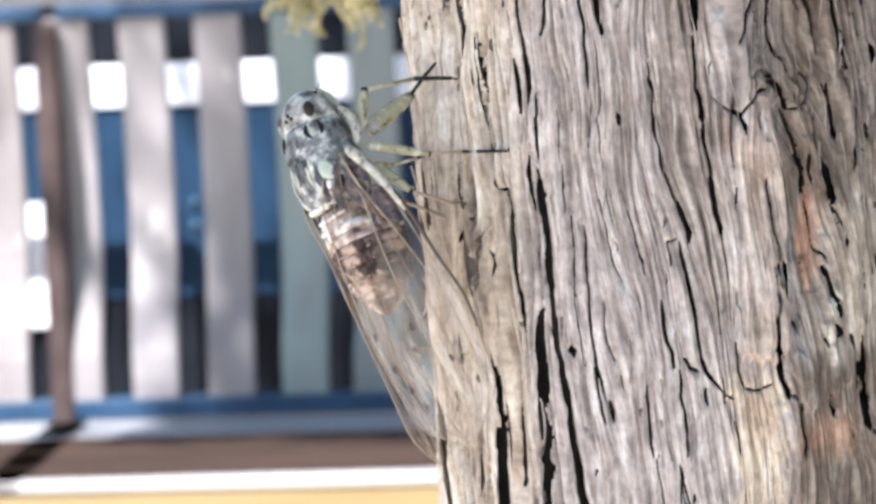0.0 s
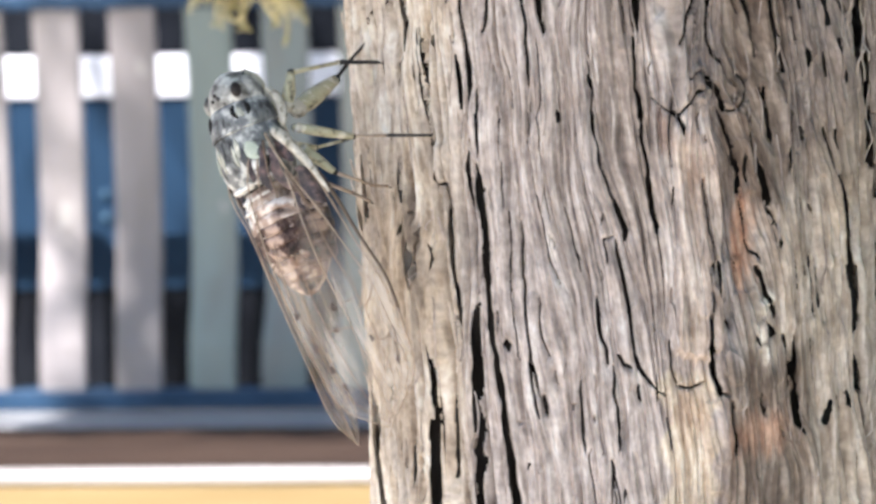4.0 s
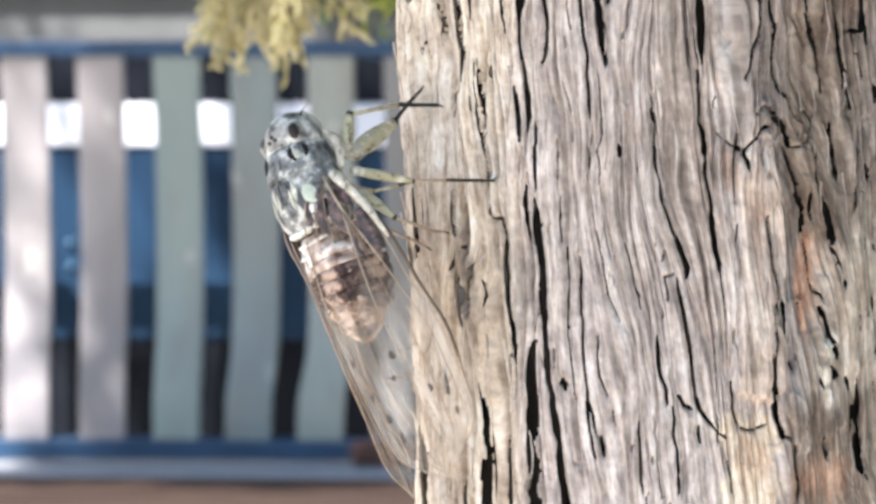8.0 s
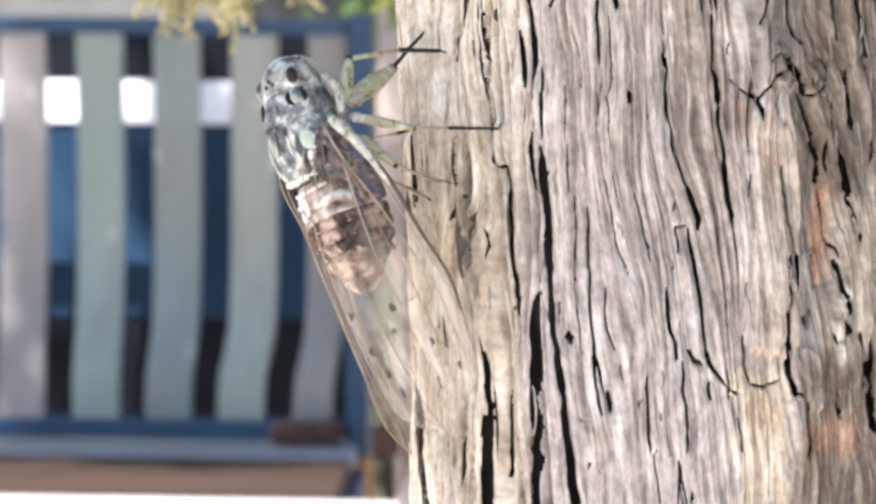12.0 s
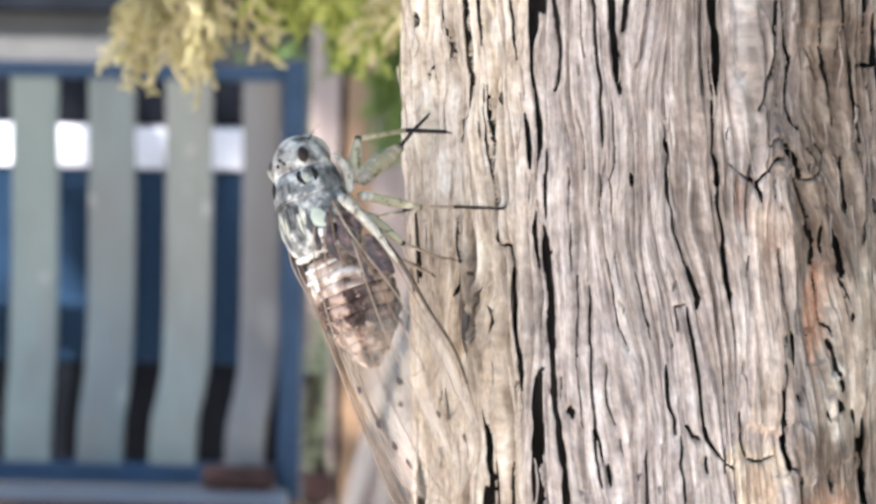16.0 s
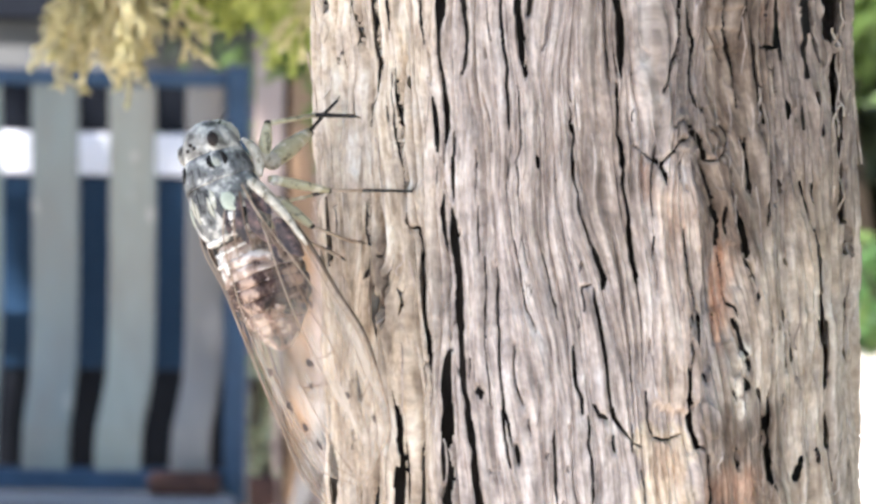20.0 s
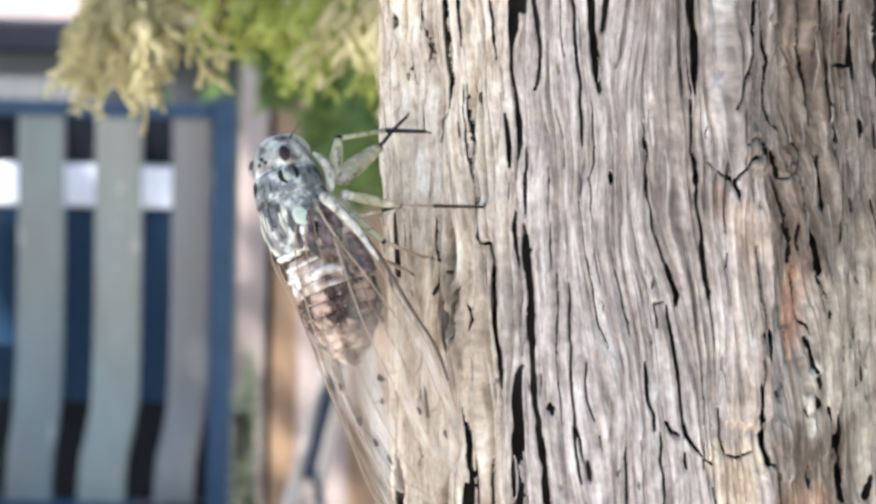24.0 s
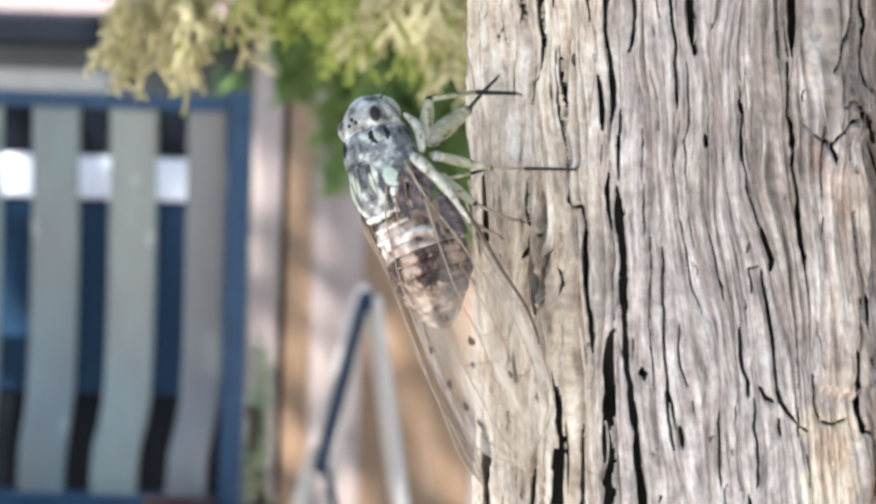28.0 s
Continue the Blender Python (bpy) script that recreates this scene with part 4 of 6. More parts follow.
        cut[box_] = np.maximum(cut[box_] * (1 - 0.8 * best), ((0.30 + 0.45 * right[box_]) * facing[box_] if depth > 0.85 else 0.9) * best)
        if depth >= 1.4 and np.ptp(p[:, 1]) > 2 * np.ptp(p[:, 0]):
            o = np.argsort(p[:, 1])
            wide_ = (s > p[:, 0].min() - 3) & (s < p[:, 0].max() + 3) & (z > p[:, 1].min()) & (z < p[:, 1].max())
            off = wig_s[wide_] - np.interp(z[wide_], p[o, 1], p[o, 0])
            fade = smooth01((z[wide_] - p[:, 1].min()) / 1.5) * smooth01((p[:, 1].max() - z[wide_]) / 1.5)
            h[wide_] += fade * np.where(off < 0, 0.12, -0.10) * (0.4 + 1.8 * smooth01((s[wide_] + 16) / 10)) * np.exp(-(off / 1.1) ** 2)
        if depth > 0.85:
            slot[box_] = np.maximum(slot[box_], open_)
    h = h - np.minimum(cut, 2.2) - 0.34 * facing * np.exp(-(np.minimum(slot, 0) / 0.30) ** 2)
    cream = smooth01((-16.5 - s + 3 * (layers(s / 2, z / 14, 101, 2) - 0.5)) / 6) * 0.85
    cream = np.maximum(cream, np.maximum(0.5 * smooth01((s - 10.5) / 3), 0.85 * smooth01((s - 14) / 4)) * smooth01((14 - z + 8 * (layers(s / 2, z / 9, 103, 2) - 0.5)) / 8))
    cream = np.maximum(cream, 0.42 * peel)
    cream = np.maximum(cream, 0.9 * smooth01((s - 3.2 + 0.8 * np.sin(z)) / 0.8) * smooth01((9.3 - s + 0.6 * np.sin(z * 1.3)) / 0.8) * smooth01((-15.2 - z + 2 * (layers(s / 1.2, z / 3, 107, 2) - 0.5)) / 0.8))
    cream = np.clip(cream + 0.3 * (layers(ws / 3, z / 14, 105, 2) - 0.5), 0, 1)
    ragged = 0.8 * (layers(s / 0.8, z / 3, 111, 3) - 0.5)
    rust = smooth01((0.75 - np.hypot((s - 13.3) / 2.8, (z + 3.5) / 10.5) + ragged) / 0.5)
    rust = np.maximum(rust, peel * (0.15 + 0.15 * smooth01(z / 6)))
    rust = np.maximum(rust, 0.4 * smooth01((0.7 - np.hypot((s - 4.6) / 0.9, (z - 9.5) / 4.0) + ragged) / 0.5))
    rust = np.maximum(rust, 0.22 * smooth01((0.8 - np.hypot((s - 6.5) / 4.0, (z + 20) / 5.5) + ragged) / 0.6))
    rust = np.maximum(rust, 0.55 * smooth01((0.8 - np.hypot((s - 14.5) / 6.0, (z + 22.5) / 4.5) + ragged) / 0.6))
    rust = np.maximum(rust, 0.25 * smooth01((0.7 - np.hypot((s - 22) / 5, (z - 27) / 4) + ragged) / 0.5))
    lichen = smooth01((0.75 - np.hypot((s - 15.6) / 2.0, (z + 10.5) / 6.5) + ragged) / 0.35)
    # ragged pale flakes of crust
    crust = lichen * smooth01((layers((ws + 0.5 * lattice(s / 0.7, z / 0.7, 131)) / 0.9, z / 2.6, 133, 3) - 0.47) / 0.05)
    h = h + 0.55 * crust - 0.25 * lichen
    lichen = np.maximum(0.25 * lichen, crust)
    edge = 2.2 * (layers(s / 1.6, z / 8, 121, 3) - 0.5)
    wear_and_shade = smooth01((s + 3.5 + edge) / 2) * smooth01((4.6 - s + edge) / 2) * smooth01((z + 3 + 3 * edge) / 6) * 0.62
    wear_and_shade = np.maximum(wear_and_shade, 0.6 * smooth01((s - 4.5 + edge) / 2) * smooth01((13 - s + edge) / 3) * smooth01((z - 11 + 2 * edge) / 6))
    # right side darkened in colour: weathering plus the fall-off of light
    wear_and_shade = np.maximum(wear_and_shade, smooth01((s - 8 + edge) / 5) * (1 - 0.28 * smooth01((s - 17 + edge) / 5)) * (0.42 + 0.58 * smooth01((z + 1 + 3 * edge) / 6)))
    wear_and_shade = np.maximum(wear_and_shade, 0.35 * smooth01((s - 9.5 + edge) / 2) * smooth01((14.5 - s + edge) / 2) * smooth01((-6 - z + 2 * edge) / 5))
    wear_and_shade = np.maximum(wear_and_shade, 0.95 * smooth01((0.9 - np.hypot((s + 29.6 + 0.15 * z) / 2.0, (z + 4.5) / 6.5) + ragged) / 0.6))
    wear_and_shade = np.maximum(wear_and_shade, 0.92 * smooth01((s - 8.5 + edge) / 2) * smooth01((24 - s + edge) / 5) * smooth01((-12.5 - z + 2 * edge) / 3))
    wear_and_shade = np.maximum(wear_and_shade, 0.7 * np.exp(-(dk / 3.0) ** 2))
    wear_and_shade = wear_and_shade * (1 - 0.85 * peel)
    wear_and_shade = np.maximum(wear_and_shade, 0.95 * np.exp(-(pit / 2.1) ** 4))
    # grey weathered patches among the cream
    wear_and_shade = np.maximum(wear_and_shade, 0.42 * smooth01((0.9 - np.hypot((s + 24.0) / 2.4, (z - 7) / 7) + ragged) / 0.7))
    wear_and_shade = np.maximum(wear_and_shade, 0.40 * smooth01((0.9 - np.hypot((s + 28.0) / 2.0, (z - 3) / 7) + ragged) / 0.7))
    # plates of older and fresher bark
    wear_and_shade = np.maximum(wear_and_shade, 0.5 * smooth01((lattice((ws + 0.8 * layers(s / 1.2, z / 5, 163, 2)) / 2.4, z / 17, 161) - 0.62) / 0.08) * (0.35 + 0.65 * right) * (1 - 0.85 * peel))
    wear_and_shade = np.maximum(wear_and_shade, 0.30 * smooth01((layers(ws / 1.6, z / 14, 141, 2) - 0.52) / 0.1) * (1 - calm))
    return h, cream, rust, lichen, slot, np.clip(wear_and_shade, 0, 1), ws


def boundary(z, table):
    return np.interp(z, [p[1] for p in table], [p[0] for p in table]) * MM_DEG


def trunk_strips(tree):
    """The stem, split along its main fissures into strips of bark."""
    step, rise = 0.08, 0.19
    z = np.concatenate([np.linspace(-1060, -44, 24)[:-1], np.arange(-44, 46, rise), np.linspace(46, 1350, 26)[1:]])
    half = 100 * MM_DEG
    s = np.concatenate([np.arange(-half, half, step), np.linspace(half, 260 * MM_DEG, 30)[:-1]])
    S, Z = np.meshgrid(s, z)
    h, cream, rust, lichen, cut, wear_and_shade, fibres = bark_relief(S, Z)
    far = smooth01((np.abs(Z) - 44) / 10)
    h = h * (1 - far) + far * (lattice(S / 8, Z / 60, 7) - 0.5)
    seam = smooth01((S / MM_DEG - 230) / 30)
    h = h * (1 - seam) + seam * h[:, :1]
    # the rims of the slots follow their outline, not the grid
    slot = np.where(far > 0.5, -1.0, cut)
    inside = slot > 0
    edge = np.zeros_like(inside)
    for ax, d in ((0, 1), (0, -1), (1, 1), (1, -1)):
        edge |= np.roll(inside, d, ax) != inside
    gz, gs = np.gradient(slot, z, s)
    g2 = np.maximum(gz ** 2 + gs ** 2, 0.05)
    near = edge & (np.abs(slot * gs / g2) < 0.6 * step) & (np.abs(slot * gz / g2) < 0.6 * rise)
    S = np.where(near, S + np.clip(-slot * gs / g2, -0.55 * step, 0.55 * step), S)
    Z = np.where(near, Z + np.clip(-slot * gz / g2, -0.55 * rise, 0.55 * rise), Z)
    level = np.where(near, 0.0, slot)
    four = np.stack([level[:-1], level[1:], np.roll(level, -1, 1)[:-1], np.roll(level, -1, 1)[1:]])
    hole = (four.min(0) >= 0) & (four.max(0) > 0)
    for k in (1, 2):
        hole |= np.roll(hole, k, 0) & np.roll(hole, -1, 0)
    zz = Z / 1000 + 1.05
    r = R0 - 0.0006 + h / 1000
    r = r * np.where(Z < -60, 1 + 0.35 * smooth01((-Z - 700) / 360), 1) * np.where(Z > 100, 1 - 0.45 * smooth01((Z - 100) / 1250), 1)
    lean = np.clip(zz, 0.9, 1.2)
    th = S / MM_DEG * math.pi / 180
    X = 0.0033 - (lean - 1.05) * 0.03 + r * np.sin(th)
    Y = 0.004 + (lean - 1.05) * 0.10 - r * np.cos(th)
    co = np.stack([X, Y, zz], -1).reshape(-1, 3)
    rows, cols = S.shape
    i, j = np.meshgrid(np.arange(rows - 1), np.arange(cols), indexing="ij")
    quads = np.stack([i * cols + j, i * cols + (j + 1) % cols, (i + 1) * cols + (j + 1) % cols, (i + 1) * cols + j], -1).reshape(-1, 4)
    # main fissures that part the strips, as degrees and mm up
    cuts = [boundary(Z, t) for t in (
        ((-36, 60), (-37.5, 26), (-34.2, 15), (-33.5, 6), (-32.5, -3), (-30, -14), (-27, -24), (-27, -60)),
        ((-10, 60), (-8, 26), (-9, 10), (-3.5, -3), (-1, -14), (4, -20), (4, -60)),
        ((4, 60), (4, 26), (5, 5), (7, -2), (7.5, -18), (8, -60)),
        ((18, 60), (18, 24), (20, 16), (22, 6), (16, -2), (15.5, -14), (17.5, -24), (17.5, -60)),
        ((33, 60), (33, 26), (35, 14), (34, 0), (33, -12), (34, -24), (34, -60)),
        ((50, 60), (52, 20), (52, -30), (52, -60)))]
    ident = sum((S > c).astype(int) for c in cuts)
    ident[S > half - 1] = len(cuts) + 1
    quad_id = ident[:-1].copy()
    # open slots under the lifted bark; the near-black core behind paints their shade
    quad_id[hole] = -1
    # the cut edges of the bark, down towards the near-black core
    count = rows * cols
    back = np.stack([0.0033 - (lean - 1.05) * 0.03 + (r - 0.00010) * np.sin(th), 0.004 + (lean - 1.05) * 0.10 - (r - 0.00010) * np.cos(th), zz], -1).reshape(-1, 3)
    co = np.concatenate([co, back])
    grid = quads.reshape(rows - 1, cols, 4)
    walls, owner = [quads], [quad_id.reshape(-1)]
    for (di, dj), (a, b) in (((0, 1), (1, 2)), ((0, -1), (3, 0)), ((1, 0), (2, 3)), ((-1, 0), (0, 1))):
        solid = np.roll(quad_id, (-di, -dj), (0, 1))
        at = hole & (solid >= 0)
        v0, v1 = grid[at][:, a], grid[at][:, b]
        walls.append(np.stack([v0, v1, v1 + count, v0 + count], -1))
        owner.append(solid[at])
    quads, quad_id = np.concatenate(walls), np.concatenate(owner)
    # "weathered" holds worn bark and the right side's painted shade
    shade = {"cream": cream, "rust": rust * (1 - far), "lichen": lichen * (1 - far), "weathered": wear_and_shade * (1 - far), "grain": fibres}
    for k in range(len(cuts) + 2):
        q = quads[quad_id == k]
        used, inv = np.unique(q, return_inverse=True)
        me = bpy.data.meshes.new("bark_strip")
        me.vertices.add(len(used))
        me.vertices.foreach_set("co", co[used].astype(np.float32).ravel())
        me.loops.add(q.size)
        me.loops.foreach_set("vertex_index", inv.astype(np.int32).ravel())
        me.polygons.add(len(q))
        me.polygons.foreach_set("loop_start", np.arange(0, q.size, 4, dtype=np.int32))
        me.update(calc_edges=True)
        me.polygons.foreach_set("use_smooth", np.ones(len(q), dtype=bool))
        for name, values in shade.items():
            at = me.attributes.new(name, "FLOAT", "POINT")
            at.data.foreach_set("value", np.tile(values.reshape(-1), 2)[used].astype(np.float32))
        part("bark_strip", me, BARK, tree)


TREE = thing("cypress_tree", "slim cypress tree with fissured grey-brown shredding bark", "tree")
trunk_strips(TREE)
# core behind the slots, its black standing in for the shade in them
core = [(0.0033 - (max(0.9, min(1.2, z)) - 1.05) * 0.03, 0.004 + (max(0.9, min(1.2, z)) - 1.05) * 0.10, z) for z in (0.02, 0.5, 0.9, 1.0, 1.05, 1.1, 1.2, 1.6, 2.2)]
part("inner_stem", tube(core, [0.026, 0.0255, 0.0253, 0.0253, 0.0253, 0.0253, 0.025, 0.02, 0.013], 40), FISSURESHADE, TREE, "near-black core that paints the shade in the fissures", True)


def bark_slivers(tree, count=170):
    """Loose fibres of bark that lift off the stem."""
    rng = random.Random(404)
    for k in range(count):
        deg = rng.choice((-1, 1)) * rng.uniform(58, 100) if k < 70 else rng.uniform(-60, 60)
        length = rng.uniform(2.0, 9.0)
        wide = rng.uniform(0.12, 0.42)
        lift = rng.uniform(0.05, 0.5) * (1.6 if abs(deg) > 58 else 0.8)
        lean = rng.uniform(-0.08, 0.08)
        n = 8
        t = np.linspace(0, 1, n)
        s = deg * MM_DEG + lean * length * t + 0.25 * np.sin(t * rng.uniform(2, 6))
        z = rng.uniform(-27, 30) + length * t * rng.choice((-1, 1))
        h = bark_relief(s, z)[0]
        bm = bmesh.new()
        rows = []
        for i in range(n):
            w = wide * math.sin(math.pi * (0.12 + 0.85 * t[i])) ** 0.8
            up = h[i] + 0.02 + lift * t[i] ** 2
            ring = []
            for ds, dr in ((-w / 2, 0.0), (0, 0.14), (w / 2, 0.0), (0, -0.08)):
                a = (s[i] + ds) / MM_DEG * math.pi / 180
                r = R0 - 0.0006 + (up + dr) / 1000
                zz = z[i] / 1000 + 1.05
                ring.append(bm.verts.new((0.0033 - (zz - 1.05) * 0.03 + r * math.sin(a), 0.004 + (zz - 1.05) * 0.10 - r * math.cos(a), zz)))
            rows.append(ring)
        for a, b in zip(rows, rows[1:]):
            for j in range(4):
                bm.faces.new((a[j], a[(j + 1) % 4], b[(j + 1) % 4], b[j]))
        bm.faces.new(rows[0][::-1])
        bm.faces.new(rows[-1])
        bmesh.ops.recalc_face_normals(bm, faces=bm.faces)
        me = part("bark_sliver", bm, BARK, tree).data
        # slivers on the right match the painted darkening there
        for name, value in (("grain", s[0]), ("cream", 0.6 if abs(deg) > 55 else 0.1), ("weathered", 0.5 if 12 < deg < 60 else 0.1)):
            at = me.attributes.new(name, "FLOAT", "POINT")
            at.data.foreach_set("value", [value] * len(me.vertices))


bark_slivers(TREE)


def spray(bm, root, way, length, rng, depth=2, thick=0.0011, droop=0.25, side=None):
    """A spray of scale-leaved twigs: a bent twig that forks in one plane."""
    p, d = Vector(root), Vector(way).normalized()
    side = side or d.cross(Vector((rng.uniform(-1, 1), rng.uniform(-1, 1), rng.uniform(-1, 1)))).normalized()
    n = max(3, int(length / 0.004))
    step = length / n
    pts, rad = [p.copy()], [thick]
    for k in range(n):
        d = (d + Vector((rng.uniform(-1, 1), rng.uniform(-1, 1), rng.uniform(-1, 1))) * 0.12 + Vector((0, 0, -droop * 0.12))).normalized()
        p = p + d * step
        pts.append(p.copy())
        rad.append(thick * (1 - 0.55 * (k + 1) / n) * (1.15 if k % 2 else 0.9))
        if depth and k >= 1:
            for sgn in ((1, -1) if rng.random() < 0.55 else (rng.choice((1, -1)),)):
                w = d * 0.75 + side * sgn * rng.uniform(0.4, 0.75) + Vector((rng.uniform(-1, 1), rng.uniform(-1, 1), rng.uniform(-1, 1))) * 0.2
                spray(bm, p, w, length * rng.uniform(0.28, 0.5) * (1 - 0.5 * k / n), rng, depth - 1, thick * 0.8, droop, side)
    tube(pts, rad, 4, bm)


def bough(name, mat, tips, seed, count, length, label, depth=2, thick=0.0011, spread=0.02, droop=0.3):
    """A hanging twig with sprays along it, one part of the tree."""
    rng = random.Random(seed)
    bm = bmesh.new()
    for k in range(count):
        a, b = tips
        t = rng.random()
        q = Vector(a).lerp(Vector(b), t) + Vector((rng.uniform(-1, 1), rng.uniform(-1.5, 1.5), rng.uniform(-0.6, 0.6))) * spread
        d = Vector((rng.uniform(-0.32, 0.32), rng.uniform(-0.4, 0.4), -1.0))
        spray(bm, q, d, length * rng.uniform(0.6, 1.2), rng, depth, thick, droop)
    return part(name, bm, mat, TREE, label, smooth=True)


def limb(points, radii):
    return part("branch", tube(points, radii, 8), TWIG, TREE, smooth=True)


limb([(0.003, 0.03, 1.30), (-0.02, 0.25, 1.24), (-0.06, 0.55, 1.16), (-0.10, 0.75, 1.12)], [0.009, 0.007, 0.005, 0.002])
limb([(-0.06, 0.55, 1.16), (-0.09, 0.57, 1.13), (-0.12, 0.58, 1.10)], [0.004, 0.003, 0.0015])
bough("foliage_spray", SPRAYDRY, ((-0.1005, 0.57, 1.0885), (-0.095, 0.57, 1.0875)), 11, 32, 0.035, "sun-bleached drooping scale-leaf spray", spread=0.0035)
bough("foliage_spray", SPRAYDRY, ((-0.100, 0.585, 1.104), (-0.086, 0.585, 1.103)), 15, 24, 0.030, "straw-brown dry scale-leaf spray", spread=0.008)
bough("foliage_spray", SPRAY, ((-0.088, 0.60, 1.108), (-0.02, 0.60, 1.105)), 12, 84, 0.042, "yellow-green scale-leaf spray", spread=0.014)
bough("foliage_spray", SPRAY, ((-0.080, 0.555, 1.106), (-0.030, 0.555, 1.103)), 14, 26, 0.034, "yellow-green scale-leaf spray", spread=0.008)
bough("foliage_spray", SPRAYDRY, ((-0.046, 0.55, 1.099), (-0.020, 0.55, 1.092)), 13, 22, 0.034, "dry straw-coloured scale-leaf spray", spread=0.010)


def crown(parent, centre, size, count, leaf, seed, mat):
    leaf_clump("crown", mat, centre, size, count, leaf, seed, parent, "dense green cypress crown", 0.35)


crown(TREE, (-0.06, -0.35, 2.12), (0.72, 0.8, 0.5), 34000, 0.026, 21, SPRAYDARK)


def shade_tree():
    # stands out of view, only to shade the bench, fence and greenery
    t = thing("shade_tree", "unseen leafy tree added to shade the benches", "tree", at=(1.1, 1.2, 0))
    part("trunk", tube([(0, 0, -0.02), (-0.05, 0.03, 1.2), (-0.4, 0.2, 2.4), (-1.2, 0.5, 3.4)], [0.09, 0.08, 0.06, 0.03], 10), TWIG, t, smooth=True)
    for k in range(5):
        a = k * 1.25
        part("limb", tube([(-0.5, 0.25, 2.6), (-1.2 + 0.6 * math.cos(a), 0.5 + 0.5 * math.sin(a), 3.2), (-1.7 + 1.0 * math.cos(a), 0.6 + 0.9 * math.sin(a), 3.7)], [0.04, 0.02, 0.008], 7), TWIG, t, smooth=True)
    leaf_clump("crown", SHRUB, (-1.0, 0.75, 3.7), (0.9, 0.8, 0.4), 30000, 0.055, 31, t, "green leafy crown", 0.5)
    # added bough, cut to where shade must fall: dense within, thin towards its tip
    rng = np.random.default_rng(88)
    n = 16200
    y = rng.uniform(0.95, 3.75, n)
    x = rng.uniform(-2.25, -0.85, n)
    tip = np.where(y < 1.5, -1.40, np.where(y < 2.2, -1.985 + (y - 1.64) * 0.645, -1.62)) + 0.03 * np.sin(y * 23)
    keep = rng.random(n) < np.where(x > tip + 0.02, np.where(y < 2.08, 1.0, 0.34), np.where((x > tip - 0.09) & (y > 1.5), 0.16, 0.03 * (y > 1.5)))
    part("bough", leaf_mesh("bough", np.stack([x - 1.1, y - 1.2, 3.5 + rng.uniform(-0.07, 0.07, n)], 1)[keep], 0.045, rng, 0.5), SHRUB, t, "leaf layer shaped to shade the slats and fence")


shade_tree()


def back_tree():
    t = thing("young_cypress", "young cypress with soft green sprays beside the bench", "tree", at=(0.2, 3.0, 0))
    part("trunk", tube([(0, 0, -0.02), (0.01, 0, 0.8), (0, 0, 1.8)], [0.035, 0.028, 0.012], 10), TWIG, t, smooth=True)
    part("branch", tube([(0.0, 0, 1.3), (-0.15, 0.0, 1.16), (-0.36, 0.0, 1.08)], [0.012, 0.008, 0.004], 7), TWIG, t, smooth=True)
    rng = random.Random(77)
    for k in range(3):
        bm = bmesh.new()
        for j in range(22):
            x = rng.uniform(-0.36, -0.14)
            top = 1.10 + rng.uniform(-0.05, 0.03)
            spray(bm, (x, rng.uniform(-0.08, 0.08), top), (rng.uniform(-0.3, 0.3), rng.uniform(-0.3, 0.3), -1), rng.uniform(0.06, 0.16) * (0.6 + 0.8 * smooth01(np.array((x + 0.4) / 0.2)).item()), rng, 2, 0.0032, 0.3)
        part("foliage_spray", bm, SPRAYDARK, t, "", True)
    leaf_clump("crown", SPRAYDARK, (0, 0, 1.9), (0.3, 0.3, 0.5), 5000, 0.03, 41, t)


back_tree()


# ---- the cicada ----
def mottled(name, dark, mid, pale, scale, rough=0.45, lo=0.38, hi=0.62):
    m, nt, b = shader(name, rough, 0.0, 0.25)
    a = grain(nt, scale, (1, 1, 1), 3, 0.5)
    c = ramp(nt, a, ((lo - 0.10, dark), (lo + 0.02, mid), (hi - 0.05, mid), (hi + 0.05, pale)))
    hair = grain(nt, scale * 9, (0.3, 1, 1), 3, 0.6)
    c = mix(nt, ramp(nt, hair, ((0.48, (0, 0, 0)), (0.78, (0.30, 0.30, 0.30)))), c, pale)
    nt.links.new(c, b.inputs["Base Color"])
    bump(nt, b, hair, 0.3, 0.0001)
    return m


def membrane_material(name, least, most):
    m, nt, b = shader(name, 0.3, 0.0, 0.3)
    b.inputs["Base Color"].default_value = (0.66, 0.58, 0.49, 1)
    tr = nt.nodes.new("ShaderNodeBsdfTransparent")
    tr.inputs["Color"].default_value = (0.97, 0.95, 0.92, 1)
    ms = nt.nodes.new("ShaderNodeMixShader")
    f = grain(nt, 700, (0.16, 1, 1), 4, 0.6)
    sc = nt.nodes.new("ShaderNodeMapRange")
    sc.inputs["To Min"].default_value = least
    sc.inputs["From Min"].default_value = 0.40
    sc.inputs["From Max"].default_value = 0.72
    sc.inputs["To Max"].default_value = most
    nt.links.new(f, sc.inputs["Value"])
    veil = nt.nodes.new("ShaderNodeMath")
    veil.operation = "MULTIPLY"
    nt.links.new(sc.outputs[0], veil.inputs[0])
    nt.links.new(attribute(nt, "veil"), veil.inputs[1])
    nt.links.new(veil.outputs[0], ms.inputs[0])
    nt.links.new(tr.outputs[0], ms.inputs[1])
    nt.links.new(b.outputs[0], ms.inputs[2])
    nt.links.new(ms.outputs[0], nt.nodes["Material Output"].inputs["Surface"])
    bump(nt, b, f, 0.3, 0.0004)
    return m


